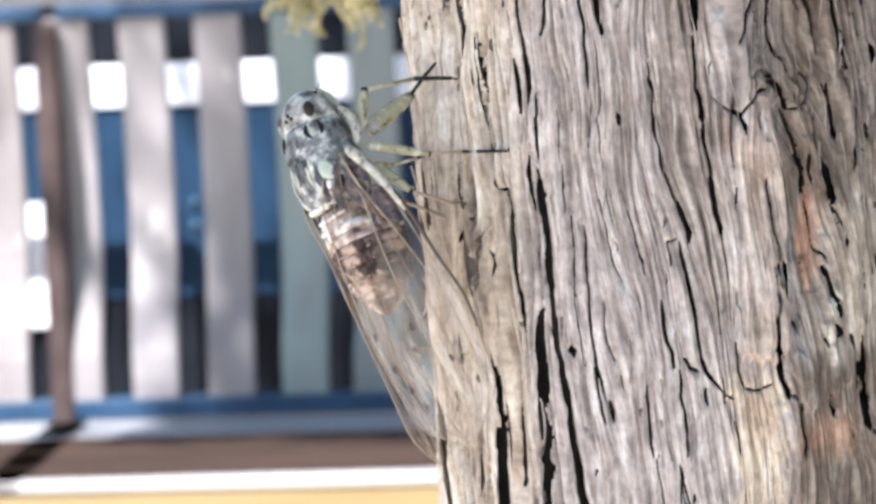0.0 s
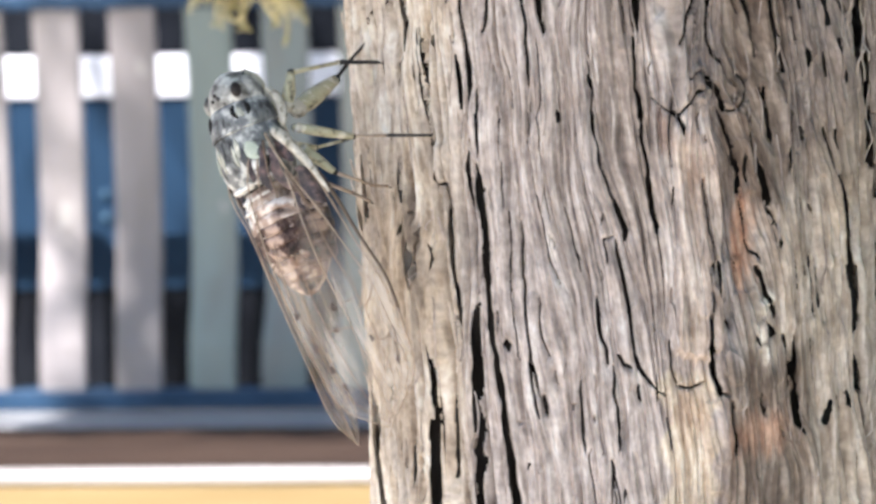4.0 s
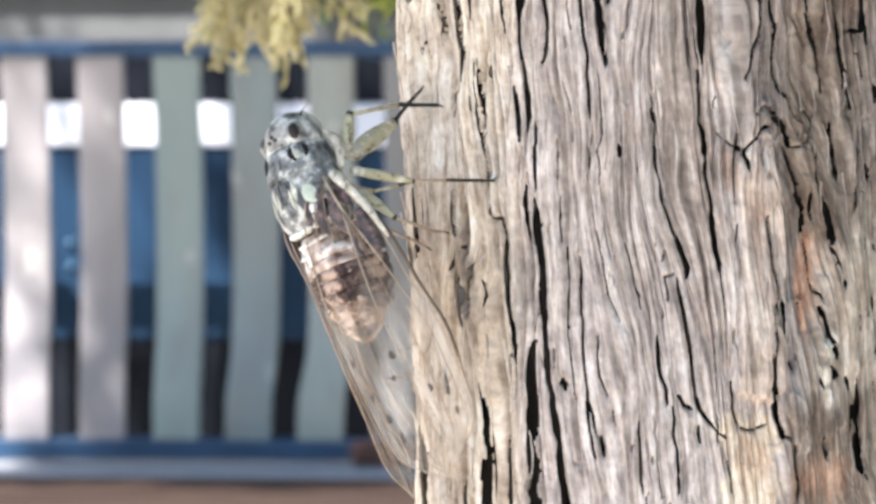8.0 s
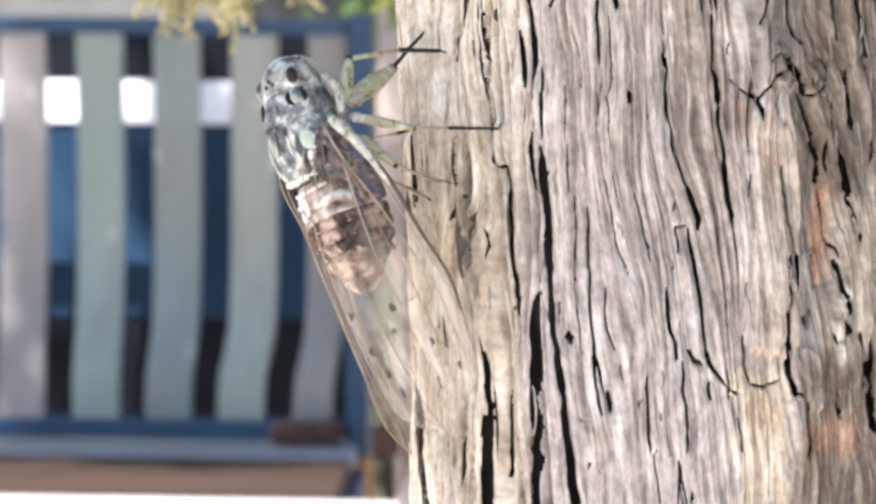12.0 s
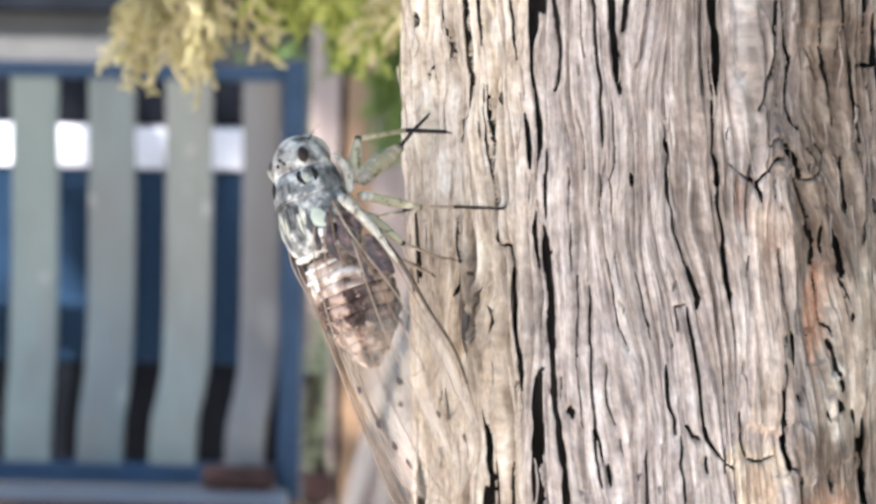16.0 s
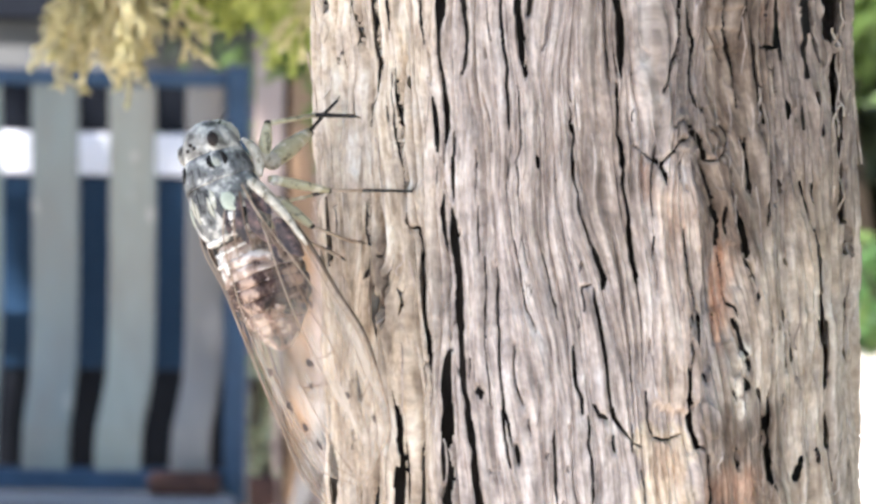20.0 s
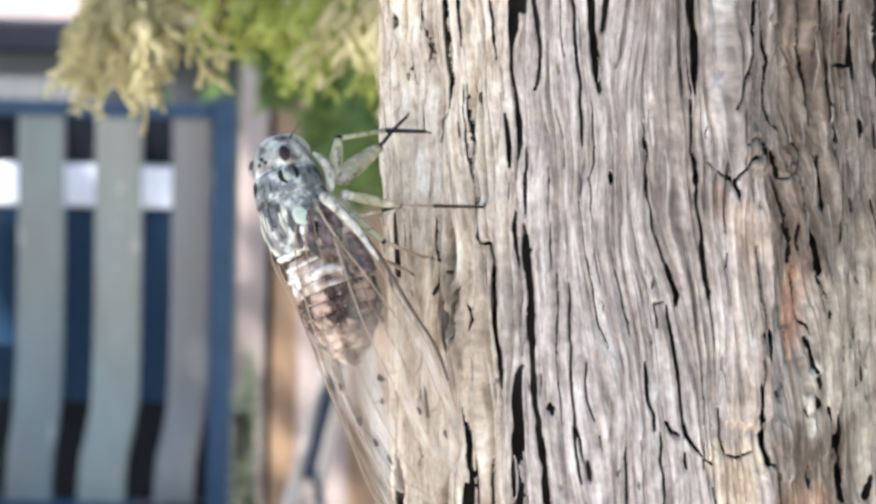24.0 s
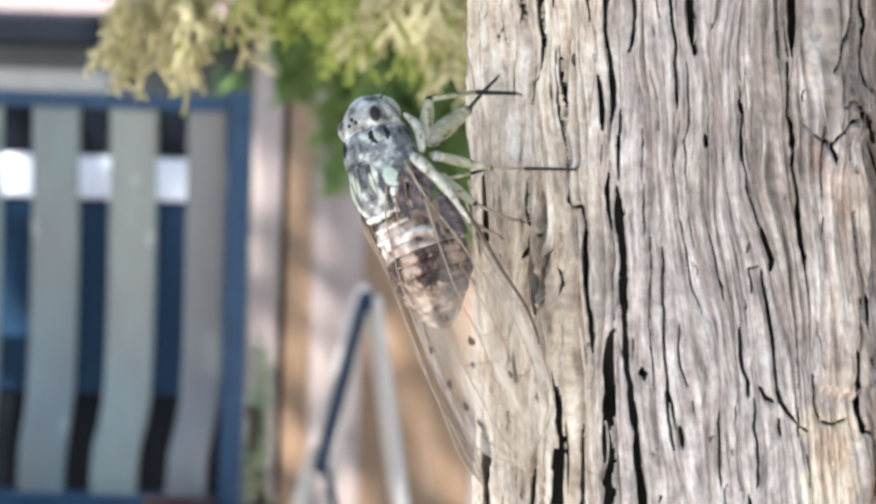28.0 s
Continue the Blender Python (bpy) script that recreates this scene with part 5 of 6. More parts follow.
CHITIN = mottled("grey_chitin", (0.022, 0.022, 0.023), (0.145, 0.150, 0.150), (0.50, 0.495, 0.46), 650, 0.6, 0.45, 0.57)
HEADPALE = mottled("pale_head", (0.06, 0.055, 0.05), (0.26, 0.252, 0.23), (0.60, 0.58, 0.52), 650, 0.6, 0.44, 0.56)
CHITINPALE = mottled("pale_chitin", (0.10, 0.10, 0.08), (0.42, 0.41, 0.33), (0.68, 0.66, 0.56), 900)
ABDOMEN = mottled("brown_abdomen", (0.008, 0.004, 0.003), (0.050, 0.024, 0.018), (0.40, 0.29, 0.23), 480, 0.6, 0.47, 0.57)
ABDPALE = mottled("pale_abdomen", (0.07, 0.040, 0.030), (0.36, 0.265, 0.215), (0.66, 0.58, 0.52), 620, 0.6, 0.43, 0.55)
ABDTAN = mottled("tan_abdomen", (0.016, 0.008, 0.006), (0.19, 0.115, 0.085), (0.54, 0.43, 0.36), 480, 0.6, 0.48, 0.56)
DARK = plain("black_chitin", (0.006, 0.0055, 0.005), (0.02, 0.017, 0.016), 900, 0.6, spec=0.15)
DARKGREY = mottled("dark_grey_chitin", (0.02, 0.02, 0.021), (0.065, 0.066, 0.068), (0.20, 0.20, 0.19), 900, 0.6, 0.44, 0.60)
EYE = plain("brown_eye", (0.014, 0.011, 0.010), (0.035, 0.026, 0.022), 900, 0.45, spec=0.2)
GREENSPOT = plain("pale_green_mark", (0.36, 0.40, 0.31), (0.58, 0.61, 0.50), 1500, 0.5)
WHITEMARK = plain("white_mark", (0.56, 0.54, 0.49), (0.84, 0.82, 0.77), 1800, 0.6)
LEG = mottled("leg_chitin", (0.06, 0.055, 0.035), (0.40, 0.365, 0.235), (0.64, 0.60, 0.47), 900, 0.5, 0.40, 0.62)
COSTAPAD = mottled("cream_costa", (0.16, 0.14, 0.10), (0.46, 0.42, 0.34), (0.68, 0.64, 0.56), 1100, 0.5, 0.42, 0.60)
COSTAL = plain("dark_costal_vein", (0.045, 0.032, 0.022), (0.16, 0.115, 0.08), 900, 0.5, spec=0.25)
VEIN = plain("brown_vein", (0.10, 0.06, 0.04), (0.30, 0.20, 0.13), 600, 0.4)
VEINPALE = plain("pale_vein", (0.20, 0.13, 0.085), (0.48, 0.38, 0.28), 600, 0.4)
SPOT = plain("wing_spot", (0.025, 0.016, 0.012), (0.07, 0.045, 0.035), 1500, 0.5)
MEMBRANE = membrane_material("wing_membrane", 0.12, 0.60)
CLEARMEMBRANE = membrane_material("hindwing_membrane", 0.01, 0.08)


def smoky_material():
    m, nt, b = shader("smoky_cell", 0.4)
    nt.links.new(ramp(nt, grain(nt, 900), ((0.42, (0.014, 0.006, 0.005)), (0.70, (0.20, 0.115, 0.095)))), b.inputs["Base Color"])
    tr = nt.nodes.new("ShaderNodeBsdfTransparent")
    ms = nt.nodes.new("ShaderNodeMixShader")
    ms.inputs[0].default_value = 0.9
    nt.links.new(tr.outputs[0], ms.inputs[1])
    nt.links.new(b.outputs[0], ms.inputs[2])
    nt.links.new(ms.outputs[0], nt.nodes["Material Output"].inputs["Surface"])
    return m


SMOKY = smoky_material()

CICADA = thing("cicada", "grey mottled cicada with clear spotted wings clinging to the bark", "cicada")
F = Vector((-0.35242, 0.20250, 0.91367)).normalized()
DORSAL = Vector((-0.80596, -0.56188, -0.18634))
DORSAL = (DORSAL - F * DORSAL.dot(F)).normalized()
LEFT = DORSAL.cross(F)
CICADA.matrix_world = Matrix.Translation((-0.037245, -0.0165, 1.055656)) @ Matrix((F, LEFT, DORSAL)).transposed().to_4x4()
CICADA_POSE = CICADA.matrix_world.copy()
K = 0.001


def hull(sections, sides=28, wob=0.0, seed=1, square=2.3):
    """A closed body from sections of (x, half width, z of the top, z of the bottom), in mm."""
    bm = bmesh.new()
    rings = []
    for x, w, top, low in sections:
        c, hh = (top + low) / 2, (top - low) / 2
        ring = []
        for k in range(sides):
            a = 2 * math.pi * k / sides
            ca, sa = math.cos(a), math.sin(a)
            e = 2 / square
            y = w * math.copysign(abs(ca) ** e, ca)
            z = c + hh * math.copysign(abs(sa) ** e, sa)
            d = 1 + wob * (noise.noise((x * 0.7 + seed, y * 0.7, z * 0.7)))
            ring.append(bm.verts.new((x * K, y * d * K, (c + (z - c) * d) * K)))
        rings.append(ring)
    for a, b in zip(rings, rings[1:]):
        for k in range(sides):
            bm.faces.new((a[k], b[k], b[(k + 1) % sides], a[(k + 1) % sides]))
    bm.faces.new(rings[0])
    bm.faces.new(rings[-1][::-1])
    return bm


def ball(at, size, bm=None, u=16, v=10):
    bm = bm or bmesh.new()
    bmesh.ops.create_uvsphere(bm, u_segments=u, v_segments=v, radius=1, matrix=Matrix.LocRotScale(Vector(at) * K, None, Vector(size) * K))
    return bm


def mm_tube(points, radii, sides=7, bm=None):
    return tube([Vector(p) * K for p in points], [r * K for r in radii] if isinstance(radii, (list, tuple)) else radii * K, sides, bm)


def curve_through(points, n):
    """Catmull-Rom through points."""
    p = [Vector(q) for q in points]
    p = [p[0] * 2 - p[1]] + p + [p[-1] * 2 - p[-2]]
    out = []
    m = len(p) - 3
    for i in range(n + 1):
        t = i / n * m
        k = min(int(t), m - 1)
        t -= k
        a, b, c, d = p[k:k + 4]
        out.append(0.5 * ((2 * b) + (c - a) * t + (2 * a - 5 * b + 4 * c - d) * t * t + (3 * b - a - 3 * c + d) * t ** 3))
    return out


def on_top(part_sections, x, y, lift=0.06):
    """A point on the back of a hull, at x and y in mm."""
    xs = [s[0] for s in part_sections]
    order = sorted(range(len(xs)), key=lambda i: xs[i])
    get = lambda j: float(np.interp(x, [xs[i] for i in order], [part_sections[i][j] for i in order]))
    w, top, low = get(1), get(2), get(3)
    c, hh = (top + low) / 2, (top - low) / 2
    v = max(0.0, 1 - min(1.0, abs(y) / w) ** 2.3) ** (1 / 2.3)
    return Vector((x, y, c + hh * v + lift))


def patch(outline, sections, lift=0.05):
    """A thin raised mark that follows the back: outline of (x, y) in mm round its middle."""
    bm = bmesh.new()
    mx = sum(p[0] for p in outline) / len(outline)
    my = sum(p[1] for p in outline) / len(outline)
    ring = curve_through([(*p, 0) for p in outline] + [(*outline[0], 0)], len(outline) * 4)[:-1]
    loops = []
    for s, up in ((1.0, -0.05), (0.96, lift), (0.5, lift * 1.4)):
        loops.append([bm.verts.new(on_top(sections, mx + (p.x - mx) * s, my + (p.y - my) * s, up) * K) for p in ring])
    mid = bm.verts.new(on_top(sections, mx, my, lift * 1.5) * K)
    n = len(ring)
    for a, b in zip(loops, loops[1:]):
        for k in range(n):
            bm.faces.new((a[k], a[(k + 1) % n], b[(k + 1) % n], b[k]))
    for k in range(n):
        bm.faces.new((loops[-1][k], loops[-1][(k + 1) % n], mid))
    return bm


HEAD = ((5.0, 3.1, 1.1, -4.2), (5.6, 3.2, 1.2, -4.4), (6.4, 3.1, 1.2, -4.5), (7.2, 2.75, 1.0, -4.4), (8.0, 2.1, 0.6, -4.0), (8.7, 1.4, -0.1, -3.4), (9.1, 0.7, -0.9, -2.6))
PRO = ((2.1, 3.6, 1.9, -4.6), (2.5, 3.95, 2.05, -4.9), (3.2, 3.85, 1.95, -5.0), (4.2, 3.6, 1.7, -4.8), (5.0, 3.4, 1.4, -4.6), (5.4, 3.1, 1.1, -4.3))
MESO = ((-4.4, 2.6, 1.0, -4.5), (-3.8, 3.3, 1.55, -4.8), (-2.6, 3.7, 2.15, -5.1), (-1.0, 3.95, 2.45, -5.2), (0.8, 3.95, 2.3, -5.2), (2.0, 3.8, 2.05, -5.0), (2.5, 3.6, 1.85, -4.8))


def cicada_body():
    head = part("head", hull(HEAD, 28, 0.05, 3), HEADPALE, CICADA, "grey-green head with dark bands", True)
    for s in (1, -1):
        part("eye", ball((6.45, s * 2.6, 0.1 if s < 0 else -0.9), (0.98, 0.62, 0.76)), EYE, head, "dark brown compound eye", True)
        part("eye_socket", ball((6.3, s * 2.45, -0.35), (1.3, 0.8, 1.1)), HEADPALE, head, "pale swelling round the eye", True)
        part("antenna", mm_tube(curve_through([(8.1, s * 2.4, -1.6), (8.7, s * 2.9, -2.0), (9.3, s * 3.4, -2.8)], 6), [0.2, 0.1, 0.06, 0.05, 0.04, 0.03, 0.03], 5), DARK, head, "", True)
    bm = bmesh.new()
    for x, y in ((6.9, 0.0), (6.4, 0.5), (6.4, -0.5)):
        ball(on_top(HEAD, x, y, 0.05), (0.22, 0.22, 0.16), bm, 8, 6)
    part("ocelli", bm, EYE, head)
    part("clypeus", hull(((6.2, 1.8, -2.6, -5.4), (7.2, 1.9, -2.2, -5.6), (8.2, 1.6, -2.0, -5.2), (9.0, 0.9, -2.2, -4.2)), 18), CHITINPALE, head, "", True)
    part("rostrum", mm_tube([(6.6, 0, -5.2), (4.0, 0, -6.6), (1.0, 0, -7.0)], [0.5, 0.35, 0.15], 7), CHITINPALE, head, "", True)
    pro = part("pronotum", hull(PRO, 30, 0.05, 5), CHITIN, CICADA, "grey-green pronotum with black grooves", True)
    for s in (1, -1):
        for path in (((5.0, 2.0), (4.2, 2.0), (3.4, 2.5)), ((4.9, 3.0), (4.2, 3.25), (3.5, 3.3)))[:2 if s < 0 else 1]:
            part("groove", mm_tube(curve_through([on_top(PRO, x, s * y, 0.0) for x, y in path], 8), [0.12, 0.22, 0.28, 0.3, 0.3, 0.28, 0.24, 0.18, 0.1], 6), DARK, pro, "black groove", True)
        part("pale_fold", patch(((4.7, s * 2.45), (4.2, s * 2.85), (3.5, s * 2.95), (3.9, s * 2.4)), PRO, 0.12), CHITINPALE, pro)
        part("groove", patch(((4.4, s * 0.5), (3.9, s * 0.75), (3.0, s * 0.7), (3.4, s * 0.35)), PRO), DARKGREY, pro)
    part("collar", mm_tube([Vector(on_top(PRO, 2.35, 3.75 * math.sin(a), 0.05)) for a in (-1.45 + 2.9 * k / 18 for k in range(19))], 0.17, 6), CHITIN, pro, "hind collar", True)
    for s in (1, -1):
        part("pale_margin", mm_tube(curve_through([(5.9, s * 3.3, -3.3), (4.6, s * 4.05, -3.6), (3.0, s * 4.4, -3.5), (1.3, s * 4.4, -2.8)], 10), [0.15, 0.3, 0.42, 0.5, 0.52, 0.55, 0.6, 0.6, 0.55, 0.45, 0.3], 8), COSTAPAD, pro, "cream side margin", True)
    meso = part("mesonotum", hull(MESO, 30, 0.06, 9), CHITIN, CICADA, "grey-green thorax with dark and pale marks", True)
    for s in (1, -1):
        part("green_mark", patch(((0.7, s * 2.6), (0.4, s * 3.2), (-0.6, s * 3.5), (-1.6, s * 3.2), (-1.1, s * 2.5), (-0.1, s * 2.35)), MESO, 0.14), GREENSPOT, meso, "pale green oval mark")
        part("dark_mark", patch(((1.8, s * 0.5), (1.5, s * 1.1), (-0.6, s * 1.2), (-1.6, s * 0.9), (-0.4, s * 0.45)), MESO), DARKGREY, meso)
        part("dark_mark", patch(((0.9, s * 1.7), (0.0, s * 2.1), (-2.0, s * 2.4), (-2.6, s * 2.0), (-1.0, s * 1.6)), MESO), DARKGREY, meso)
        part("dark_mark", patch(((-1.2, s * 3.35), (-1.6, s * 3.75), (-2.6, s * 3.5), (-2.4, s * 3.0)), MESO, 0.2), DARK, meso)
        part("white_mark", patch(((-1.5, s * 2.6), (-1.8, s * 3.1), (-2.9, s * 2.9), (-3.2, s * 2.3), (-2.4, s * 2.3)), MESO, 0.14), WHITEMARK, meso)
        part("pale_mark", patch(((1.6, s * 1.5), (0.6, s * 1.9), (-0.8, s * 1.6), (0.4, s * 1.35)), MESO, 0.1), CHITINPALE, meso)
    rim = [on_top(MESO, -3.3 - 0.5 * math.cos(q * 1.1) , 3.5 * math.sin(q), 0.08) for q in (-1.35 + 2.7 * k / 20 for k in range(21))]
    part("white_rim", mm_tube(rim, [0.10 + 0.30 * abs(math.sin(k * 0.9 + 0.4)) + 0.16 * math.sin(k * 2.1) * math.sin(k * 0.7) for k in range(21)], 7), WHITEMARK, meso, "white hind border", True)
    rim = [on_top(MESO, -4.05 - 0.25 * math.cos(q), 3.2 * math.sin(q), 0.05) for q in (-1.3 + 2.6 * k / 16 for k in range(17))]
    part("dark_band", mm_tube(rim, [0.14 + 0.06 * math.sin(k * 1.7) for k in range(17)], 6), DARK, meso, "black line behind the white border", True)
    for s in (1, -1):
        part("dark_mark", patch(((-2.3, s * 2.5), (-2.5, s * 2.9), (-3.0, s * 2.8), (-2.8, s * 2.4)), MESO, 0.16), DARK, meso)
        part("pale_mark", patch(((0.9, s * 0.9), (0.2, s * 1.2), (-1.6, s * 1.2), (-0.6, s * 0.8)), MESO, 0.1), CHITINPALE, meso)
    back = ((-7.5, 3.5, 1.35, -5.6), (-6.0, 3.5, 1.25, -5.5), (-4.3, 3.1, 1.05, -5.2))
    part("metanotum", hull(back[::-1], 26, 0.05, 4), ABDPALE, CICADA, "pinkish hind thorax", True)
    for x, w in ((-4.9, 2.7), (-6.1, 3.0)):
        rim = [on_top(back, x - 0.3 * math.cos(q), w * math.sin(q), 0.06) for q in (-1.2 + 2.4 * k / 14 for k in range(15))]
        part("white_rim", mm_tube(rim, [0.05 + 0.22 * abs(math.sin(k * 1.3 + x)) for k in range(15)], 6), WHITEMARK, meso, "white hind border", True)
    for outline in (((-4.6, 0.4), (-5.2, 1.0), (-6.0, 0.8), (-5.4, 0.2)), ((-6.6, 1.2), (-7.0, 1.8), (-7.9, 1.7), (-7.4, 1.0)), ((-5.2, 2.0), (-5.8, 2.6), (-6.6, 2.4), (-6.0, 1.8)), ((-6.3, -0.4), (-6.8, 0.2), (-7.6, 0.0), (-7.0, -0.7))):
        part("white_mark", patch(outline, back, 0.2), WHITEMARK, CICADA, "white downy patch")
    # abdomen, ring by ring, hanging a little to its right side
    def aside(bm):
        bmesh.ops.translate(bm, verts=bm.verts, vec=(0, -0.5 * K, -0.1 * K))
        return bm

    prof = ((-4.2, 3.2, 1.0, -5.2), (-6.5, 3.7, 1.3, -5.8), (-9.0, 4.1, 1.4, -5.9), (-11.4, 3.9, 1.2, -5.5), (-13.2, 3.2, 0.8, -4.8), (-14.9, 2.2, 0.1, -3.9), (-16.2, 1.2, -0.7, -2.9), (-16.9, 0.4, -1.2, -2.3))
    xs = [-p[0] for p in prof]
    cuts = (6.3, 7.4, 8.6, 9.8, 11.2, 12.6, 14.0, 15.4, 16.8)
    for k, (a, b) in enumerate(zip(cuts, cuts[1:])):
        sec = []
        for t in (0, 0.15, 0.5, 0.85, 1.0):
            x = a + (b - a) * t
            w, top, low = (float(np.interp(x, xs, [p[j] for p in prof])) for j in (1, 2, 3))
            g = (0.975 if t in (0, 1.0) else 1.03 - 0.03 * t) * 1.06
            c = (top + low) / 2
            sec.append((-x, w * g * 1.08, c + (top - c) * g, c + (low - c) * g))
        part("abdomen_ring", aside(hull(sec, 26, 0.20, k)), (ABDPALE, ABDPALE, ABDOMEN, ABDOMEN, ABDOMEN, ABDTAN, ABDTAN, ABDTAN)[k], CICADA, ("pale banded abdomen ring", "brown abdomen ring", "tan abdomen ring")[(k > 1) + (k > 4)], True)
        if 0 < k < 7:
            w = sec[3][1] * 0.92
            rim = [on_top(sec, -b + 0.16 + 0.10 * math.sin(j * 1.9 + k), w * math.sin(-1.35 + 2.7 * j / 20), -0.02) for j in range(21)]
            part("ring_edge", aside(mm_tube(rim, [0.03 + 0.17 * max(0.0, math.sin(j * 1.15 + k * 2.3) * math.cos(j * 0.37 + k)) for j in range(21)], 6)), ABDPALE, CICADA, "pale ragged ring edge", True)
    # the forebody is turned a little towards its right side
    turn = Matrix.Translation((0, 0, -1.5 * K)) @ Matrix.Rotation(radians(15), 4, "X") @ Matrix.Translation((0, 0, 1.5 * K))
    for ob in (head, pro, meso, *head.children, *pro.children, *meso.children):
        ob.data.transform(turn)


COSTA = ((1.0, -4.3, -2.3), (-2.1, -5.8, -3.5), (-7.0, -7.1, -4.7), (-13.6, -8.5, -5.3), (-18.8, -9.8, -5.8), (-24.2, -9.3, -6.0), (-29.0, -8.0, -6.0), (-33.6, -4.2, -2.9))
INNER = ((1.4, -3.6, -0.2), (-3.4, -2.4, 1.9), (-8.5, -1.1, 1.95), (-14.0, -0.8, 1.9), (-19.2, -0.8, 1.6), (-24.4, -0.9, 1.1), (-30.0, -1.6, 0.3), (-33.6, -4.2, -2.9))


def wing_point(a, b, s, shift=(0, 0, 0), size=1.0):
    """A point of a forewing: a along it, b from the inner to the front edge; s: side."""
    n = len(COSTA) - 1
    t = min(a, 0.9999) * n
    k = int(t)
    t -= k
    def along(q):
        p = [Vector(q[max(0, min(n, k + j))]) for j in (-1, 0, 1, 2)]
        return 0.5 * ((2 * p[1]) + (p[2] - p[0]) * t + (2 * p[0] - 5 * p[1] + 4 * p[2] - p[3]) * t * t + (3 * p[1] - p[0] - 3 * p[2] + p[3]) * t ** 3)
    c, i = along(COSTA), along(INNER)
    p = i.lerp(c, b)
    p.y -= 1.3 * math.sin(math.pi * b) * math.sin(math.pi * min(1.0, a * 1.02)) + 0.12 * math.sin(b * 22 + a * 9)
    p = Vector((2, -4, -2)) + (p - Vector((2, -4, -2))) * size + Vector(shift)
    return Vector((p.x, -p.y if s > 0 else p.y, p.z))


def wing(name, s, label, shift=(0, 0, 0), size=1.0, spots=True):
    w = part(name, membrane(s, shift, size), MEMBRANE if spots else CLEARMEMBRANE, CICADA, label, True)
    P = lambda a, b: wing_point(a, b, s, (shift[0], shift[1] - 0.06, shift[2]), size)

    def vein(path, r0, r1, mat, n=16):
        q = curve_through([(a, b, 0) for a, b in path], n)
        pts = [P(max(0.0, min(1, v.x)), max(0.0, min(1, v.y))) for v in q]
        part("vein", mm_tube(pts, [(0.50 if r0 > 0.3 else 0.62 if mat == VEINPALE else 0.48) * (r0 + (r1 - r0) * min(1.0, 1.6 * i / n)) for i in range(n + 1)], 5), mat, w, "", True)

    if not spots:
        for b in (0.25, 0.5, 0.75):
            vein(((0.05, b), (0.4, b + 0.03), (0.9, b)), 0.12, 0.07, VEIN)
        return
    vein(((0, 1), (0.3, 1), (0.5, 1), (0.66, 1)), 0.62, 0.34, COSTAL, 22)
    vein(((0.66, 1), (0.78, 1), (0.88, 0.99), (0.99, 0.9)), 0.24, 0.10, VEINPALE, 16)
    vein(((0, 0.9), (0.25, 0.92), (0.5, 0.93), (0.66, 0.95)), 0.36, 0.12, VEINPALE)
    vein(((0.02, 0), (0.3, 0), (0.6, 0), (0.85, 0), (0.99, 0.1)), 0.16, 0.10, VEINPALE, 26)
    vein(((0.02, 0.55), (0.18, 0.62), (0.38, 0.74), (0.55, 0.82), (0.72, 0.86), (0.9, 0.92)), 0.24, 0.09, VEINPALE)
    vein(((0.18, 0.60), (0.36, 0.60), (0.55, 0.62), (0.72, 0.66), (0.93, 0.74)), 0.2, 0.09, VEIN)
    vein(((0.18, 0.58), (0.32, 0.47), (0.5, 0.42), (0.70, 0.46), (0.93, 0.52)), 0.2, 0.09, VEINPALE)
    vein(((0.05, 0.40), (0.2, 0.34), (0.36, 0.27), (0.55, 0.22), (0.74, 0.26), (0.92, 0.32)), 0.2, 0.09, VEIN)
    vein(((0.05, 0.25), (0.2, 0.16), (0.38, 0.08), (0.5, 0.05)), 0.18, 0.10, VEINPALE)
    vein(((0.4, 0.72), (0.44, 0.66), (0.45, 0.61)), 0.12, 0.12, VEIN, 5)
    vein(((0.57, 0.83), (0.60, 0.74), (0.62, 0.64)), 0.13, 0.13, VEIN, 5)
    vein(((0.70, 0.87), (0.725, 0.76), (0.72, 0.66)), 0.13, 0.13, VEIN, 5)
    vein(((0.58, 0.62), (0.585, 0.52), (0.58, 0.43)), 0.13, 0.13, VEIN, 5)
    vein(((0.66, 0.46), (0.65, 0.35), (0.64, 0.24)), 0.12, 0.12, VEIN, 5)
    vein(((0.45, 0.42), (0.42, 0.33), (0.40, 0.26)), 0.12, 0.12, VEIN, 5)
    vein(((0.50, 0.03), (0.66, 0.07), (0.80, 0.12), (0.93, 0.25), (0.965, 0.5), (0.94, 0.8)), 0.10, 0.08, VEIN, 20)
    for t, (a, b) in enumerate(((0.80, 0.40), (0.80, 0.58), (0.80, 0.80))):
        vein(((0.72, b + 0.06), (0.85, b), (0.95, b - 0.02)), 0.09, 0.07, VEINPALE, 8)
    if spots:
        for a0, a1, b0, b1 in ((0.03, 0.17, 0.68, 0.84), (0.08, 0.24, 0.45, 0.56), (0.06, 0.22, 0.24, 0.34), (0.19, 0.32, 0.70, 0.88), (0.03, 0.16, 0.05, 0.15), (0.25, 0.31, 0.50, 0.57)):
            bm = bmesh.new()
            g = [[bm.verts.new(P(a0 + (a1 - a0) * i / 6, (b0 + b1) / 2 + (b1 - b0) * (j / 4 - 0.5) * (0.40 + 0.95 * math.sin(math.pi * i / 6) ** 0.6) + 0.03 * math.sin(i * 1.3)) * K) for j in range(5)] for i in range(7)]
            for i in range(6):
                for j in range(4):
                    bm.faces.new((g[i][j], g[i][j + 1], g[i + 1][j + 1], g[i + 1][j]))
            part("smoky_cell", bm, SMOKY, w, "brown basal wing cell")
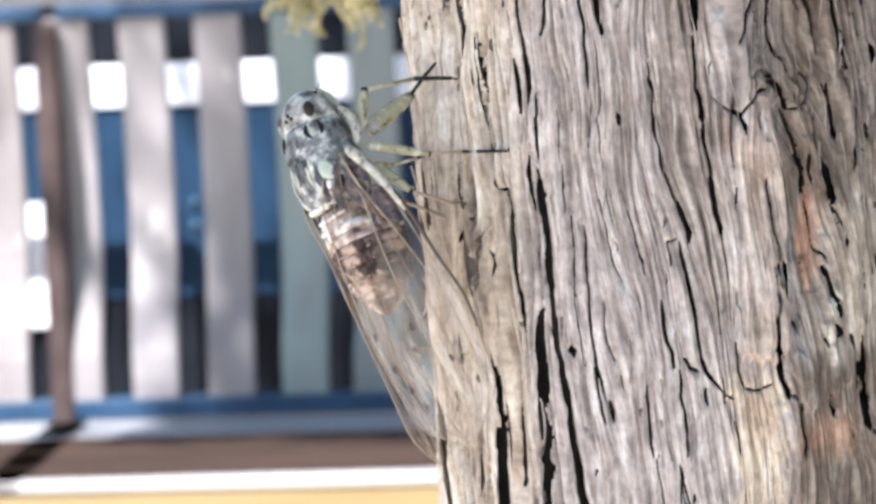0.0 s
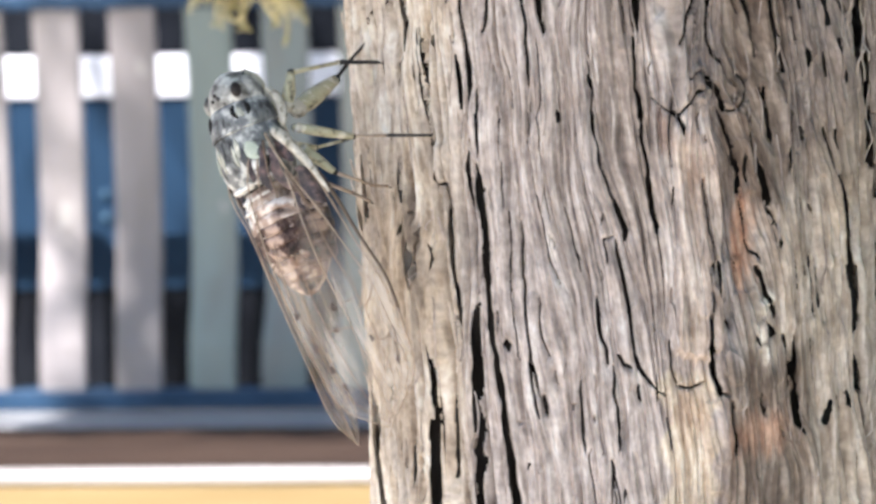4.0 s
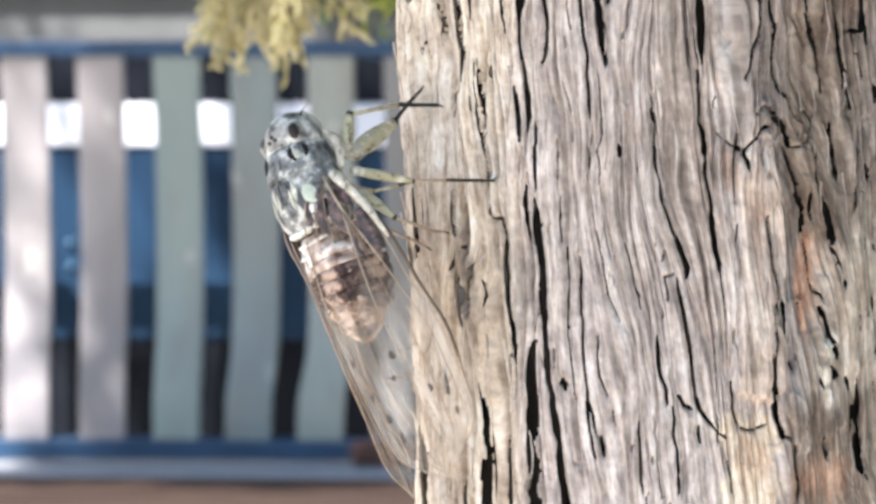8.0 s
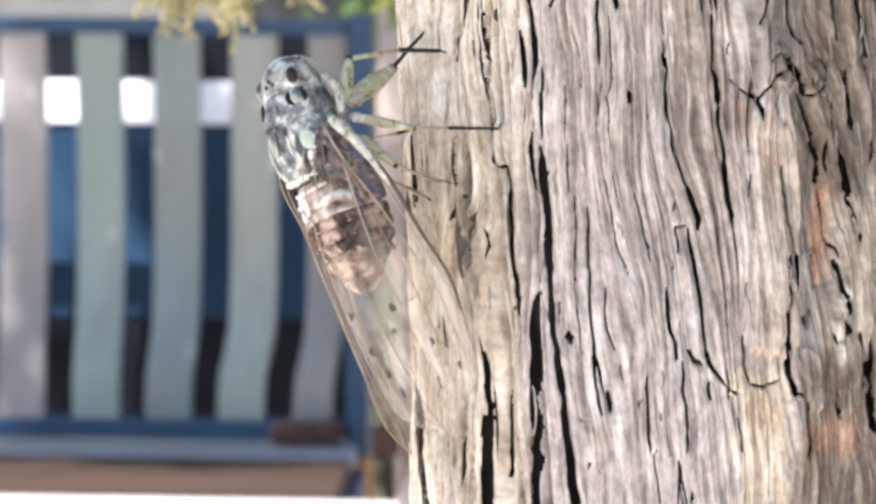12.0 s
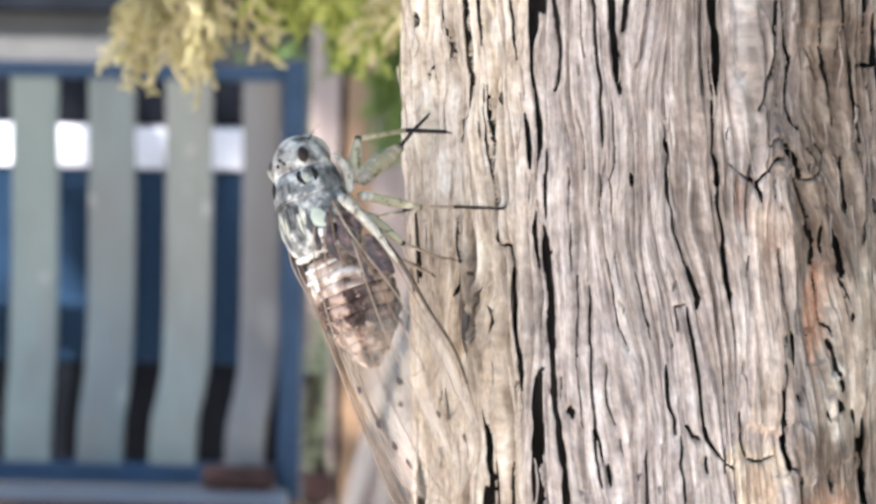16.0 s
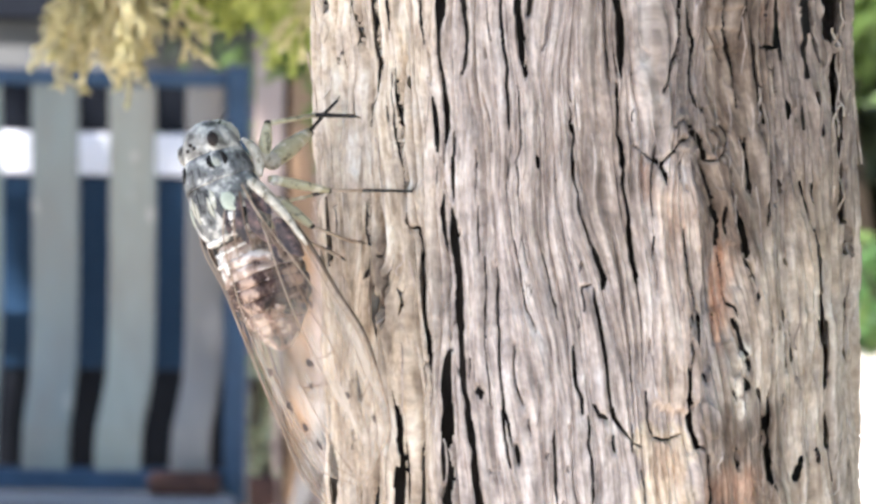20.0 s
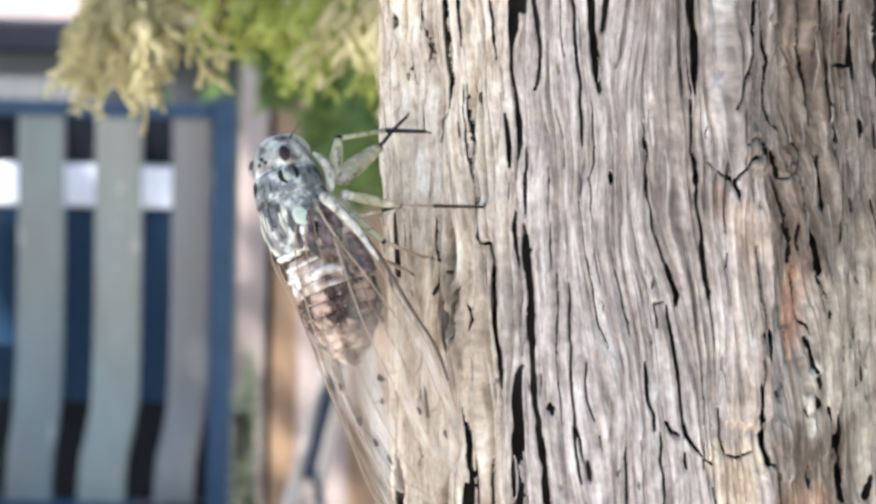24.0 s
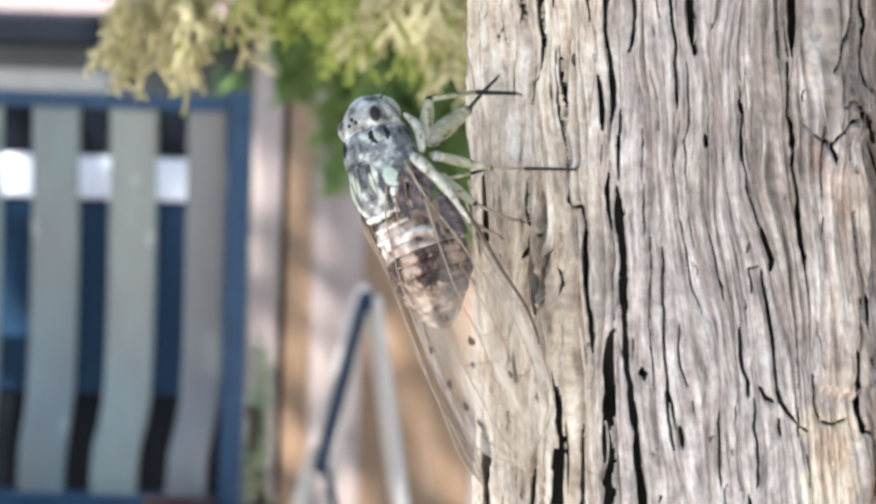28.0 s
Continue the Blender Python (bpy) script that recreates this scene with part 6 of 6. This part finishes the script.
        pts = [P(0.30 * q, 0.97) for q in (0, 0.15, 0.3, 0.5, 0.7, 0.85, 1)]
        part("costal_pad", mm_tube(pts, [0.5, 0.7, 0.66, 0.55, 0.45, 0.34, 0.2], 8), COSTAPAD, w, "cream front edge of the wing", True)
        for a, b, la, lb in ((0.585, 0.36, 0.018, 0.035), (0.71, 0.60, 0.016, 0.03), (0.80, 0.80, 0.02, 0.03), (0.27, 0.88, 0.045, 0.04), (0.56, 0.035, 0.016, 0.03),
                             (0.67, 0.06, 0.018, 0.03), (0.745, 0.11, 0.018, 0.03), (0.80, 0.17, 0.022, 0.025), (0.43, 0.64, 0.016, 0.025), (0.645, 0.30, 0.012, 0.02)):
            bm = bmesh.new()
            ring = [bm.verts.new(P(a + 0.72 * la * math.cos(q) * (1 + 0.35 * math.sin(3 * q + 40 * a)), min(1, max(0, b + 0.72 * lb * math.sin(q) * (1 + 0.3 * math.cos(2 * q + 30 * b))))) * K) for q in (2 * math.pi * k / 10 for k in range(10))]
            top = bm.verts.new((P(a, b) + Vector((0, 0.10 * s, 0.03))) * K)
            for k in range(10):
                bm.faces.new((ring[k], ring[(k + 1) % 10], top))
            part("wing_spot", bm, SPOT, w)


def membrane(s, shift, size):
    bm = bmesh.new()
    veil = bm.verts.layers.float.new("veil")
    na, nb = 46, 14
    g = [[bm.verts.new(wing_point(i / na, j / nb, s, shift, size) * K) for j in range(nb + 1)] for i in range(na)]
    tip = bm.verts.new(wing_point(1.0, 0.5, s, shift, size) * K)
    for i in range(na - 1):
        for j in range(nb):
            bm.faces.new((g[i][j], g[i][j + 1], g[i + 1][j + 1], g[i + 1][j]))
    for j in range(nb):
        bm.faces.new((g[-1][j], g[-1][j + 1], tip))
    # the membrane is clearer near the body and milky towards its end
    for i, row in enumerate(g):
        for v in row:
            v[veil] = 0.16 + 0.84 * smooth01(np.array((i / na - 0.34) / 0.24)).item()
    tip[veil] = 1.0
    return bm


def leg(name, path, radii, claw, tip_mat=None, foot_mat=None):
    """Femur, tibia and foot through the joints of path."""
    l = part(name, mm_tube(curve_through([path[0], Vector(path[0]).lerp(Vector(path[1]), 0.5), path[1]], 6), [radii[0] * q for q in (0.7, 1, 1.15, 1.15, 1.0, 0.85, 0.6)], 8), LEG, CICADA, "straw-coloured leg with dark foot", True)
    part("coxa", ball(Vector(path[0]) * 0.9 + Vector(path[1]) * 0.1, (radii[0] * 1.15, radii[0] * 1.0, radii[0] * 1.25), None, 12, 8), COSTAPAD, l, "cream leg base", True)
    part("knee", ball(path[1], (radii[0] * 0.62,) * 3, None, 8, 6), DARK, l, "", True)
    part("tibia", mm_tube([path[1], Vector(path[1]).lerp(Vector(path[2]), 0.5), path[2]], [radii[1], radii[1] * 0.85, radii[1] * 0.9], 7), tip_mat or LEG, l, "", True)
    part("foot", mm_tube([path[2], Vector(path[2]).lerp(Vector(path[3]), 0.5), path[3]], [radii[1] * 0.95, radii[1] * 0.8, radii[1] * 0.7], 6), foot_mat or DARK, l, "" if foot_mat else "black foot", True)
    part("claw", mm_tube([path[3], Vector(path[3]) + Vector(claw)], [radii[1] * 0.55, 0.05], 5), DARK, l, "", True)


cicada_body()
wing("forewing", -1, "clear forewing with brown veins and dark spots")
wing("forewing", 1, "clear forewing with brown veins and dark spots")
wing("hindwing", -1, "clear short hindwing under the forewing", (-0.6, 0.7, -0.2), 0.72, False)
wing("hindwing", 1, "clear short hindwing under the forewing", (-0.6, 0.7, -0.2), 0.72, False)
leg("front_leg", ((3.0, -2.8, -5.6), (6.7, -3.2, -7.4), (6.7, -1.6, -14.4), (4.75, -5.7, -16.5)), (0.66, 0.28), (-0.4, -0.3, -0.5))
leg("front_leg", ((3.0, -0.2, -7.6), (5.5, 1.2, -14.6), (6.9, -0.6, -16.4), (7.6, -1.85, -17.5)), (0.9, 0.24), (0.4, 0, -0.5), DARK)
leg("middle_leg", ((0.8, -3.6, -5.0), (-2.1, -3.9, -11.4), (-3.2, -5.0, -14.8), (-5.8, -12.0, -16.0)), (0.5, 0.2), (0.2, -0.6, 0), VEINPALE)
leg("middle_leg", ((0.8, 3.0, -5.2), (-0.6, 4.4, -11.0), (-0.8, 3.8, -14.0), (-0.9, 3.0, -15.9)), (0.5, 0.2), (-0.3, 0, -0.4), LEG)
leg("hind_leg", ((-1.6, -4.0, -4.9), (-5.7, -6.0, -6.6), (-8.1, -4.6, -11.4), (-8.2, -3.0, -13.6)), (0.5, 0.2), (-0.4, -0.4, -0.2), VEINPALE, VEINPALE)
leg("hind_leg", ((-1.6, 3.0, -5.0), (-4.4, 3.4, -9.4), (-7.0, 2.6, -12.4), (-8.6, 1.6, -13.5)), (0.6, 0.24), (-0.4, 0, -0.3), VEINPALE, VEINPALE)


def motions():
    """The cicada shifts its body on its feet during the first seconds, then sits still."""
    rows = ((0.0, 1.10, 0.25), (1.0, 1.10, 0.0), (2.0, 0.55, -0.2), (2.5, 0.2, 0.05), (3.0, -0.3, 0.85), (3.5, -0.6, 1.5), (4.5, -0.45, 1.2), (5.5, -0.25, 0.7),
            (6.0, -0.2, 0.7), (6.5, -0.1, 0.45), (7.0, 0.0, 0.28), (8.0, 0.0, 0.12), (10.0, 0.0, 0.0), (28.0, 0.0, 0.0))
    walk(CICADA, [(t, Matrix.Translation((x * K, 0, z * K)) @ CICADA_POSE) for t, x, z in rows])


motions()
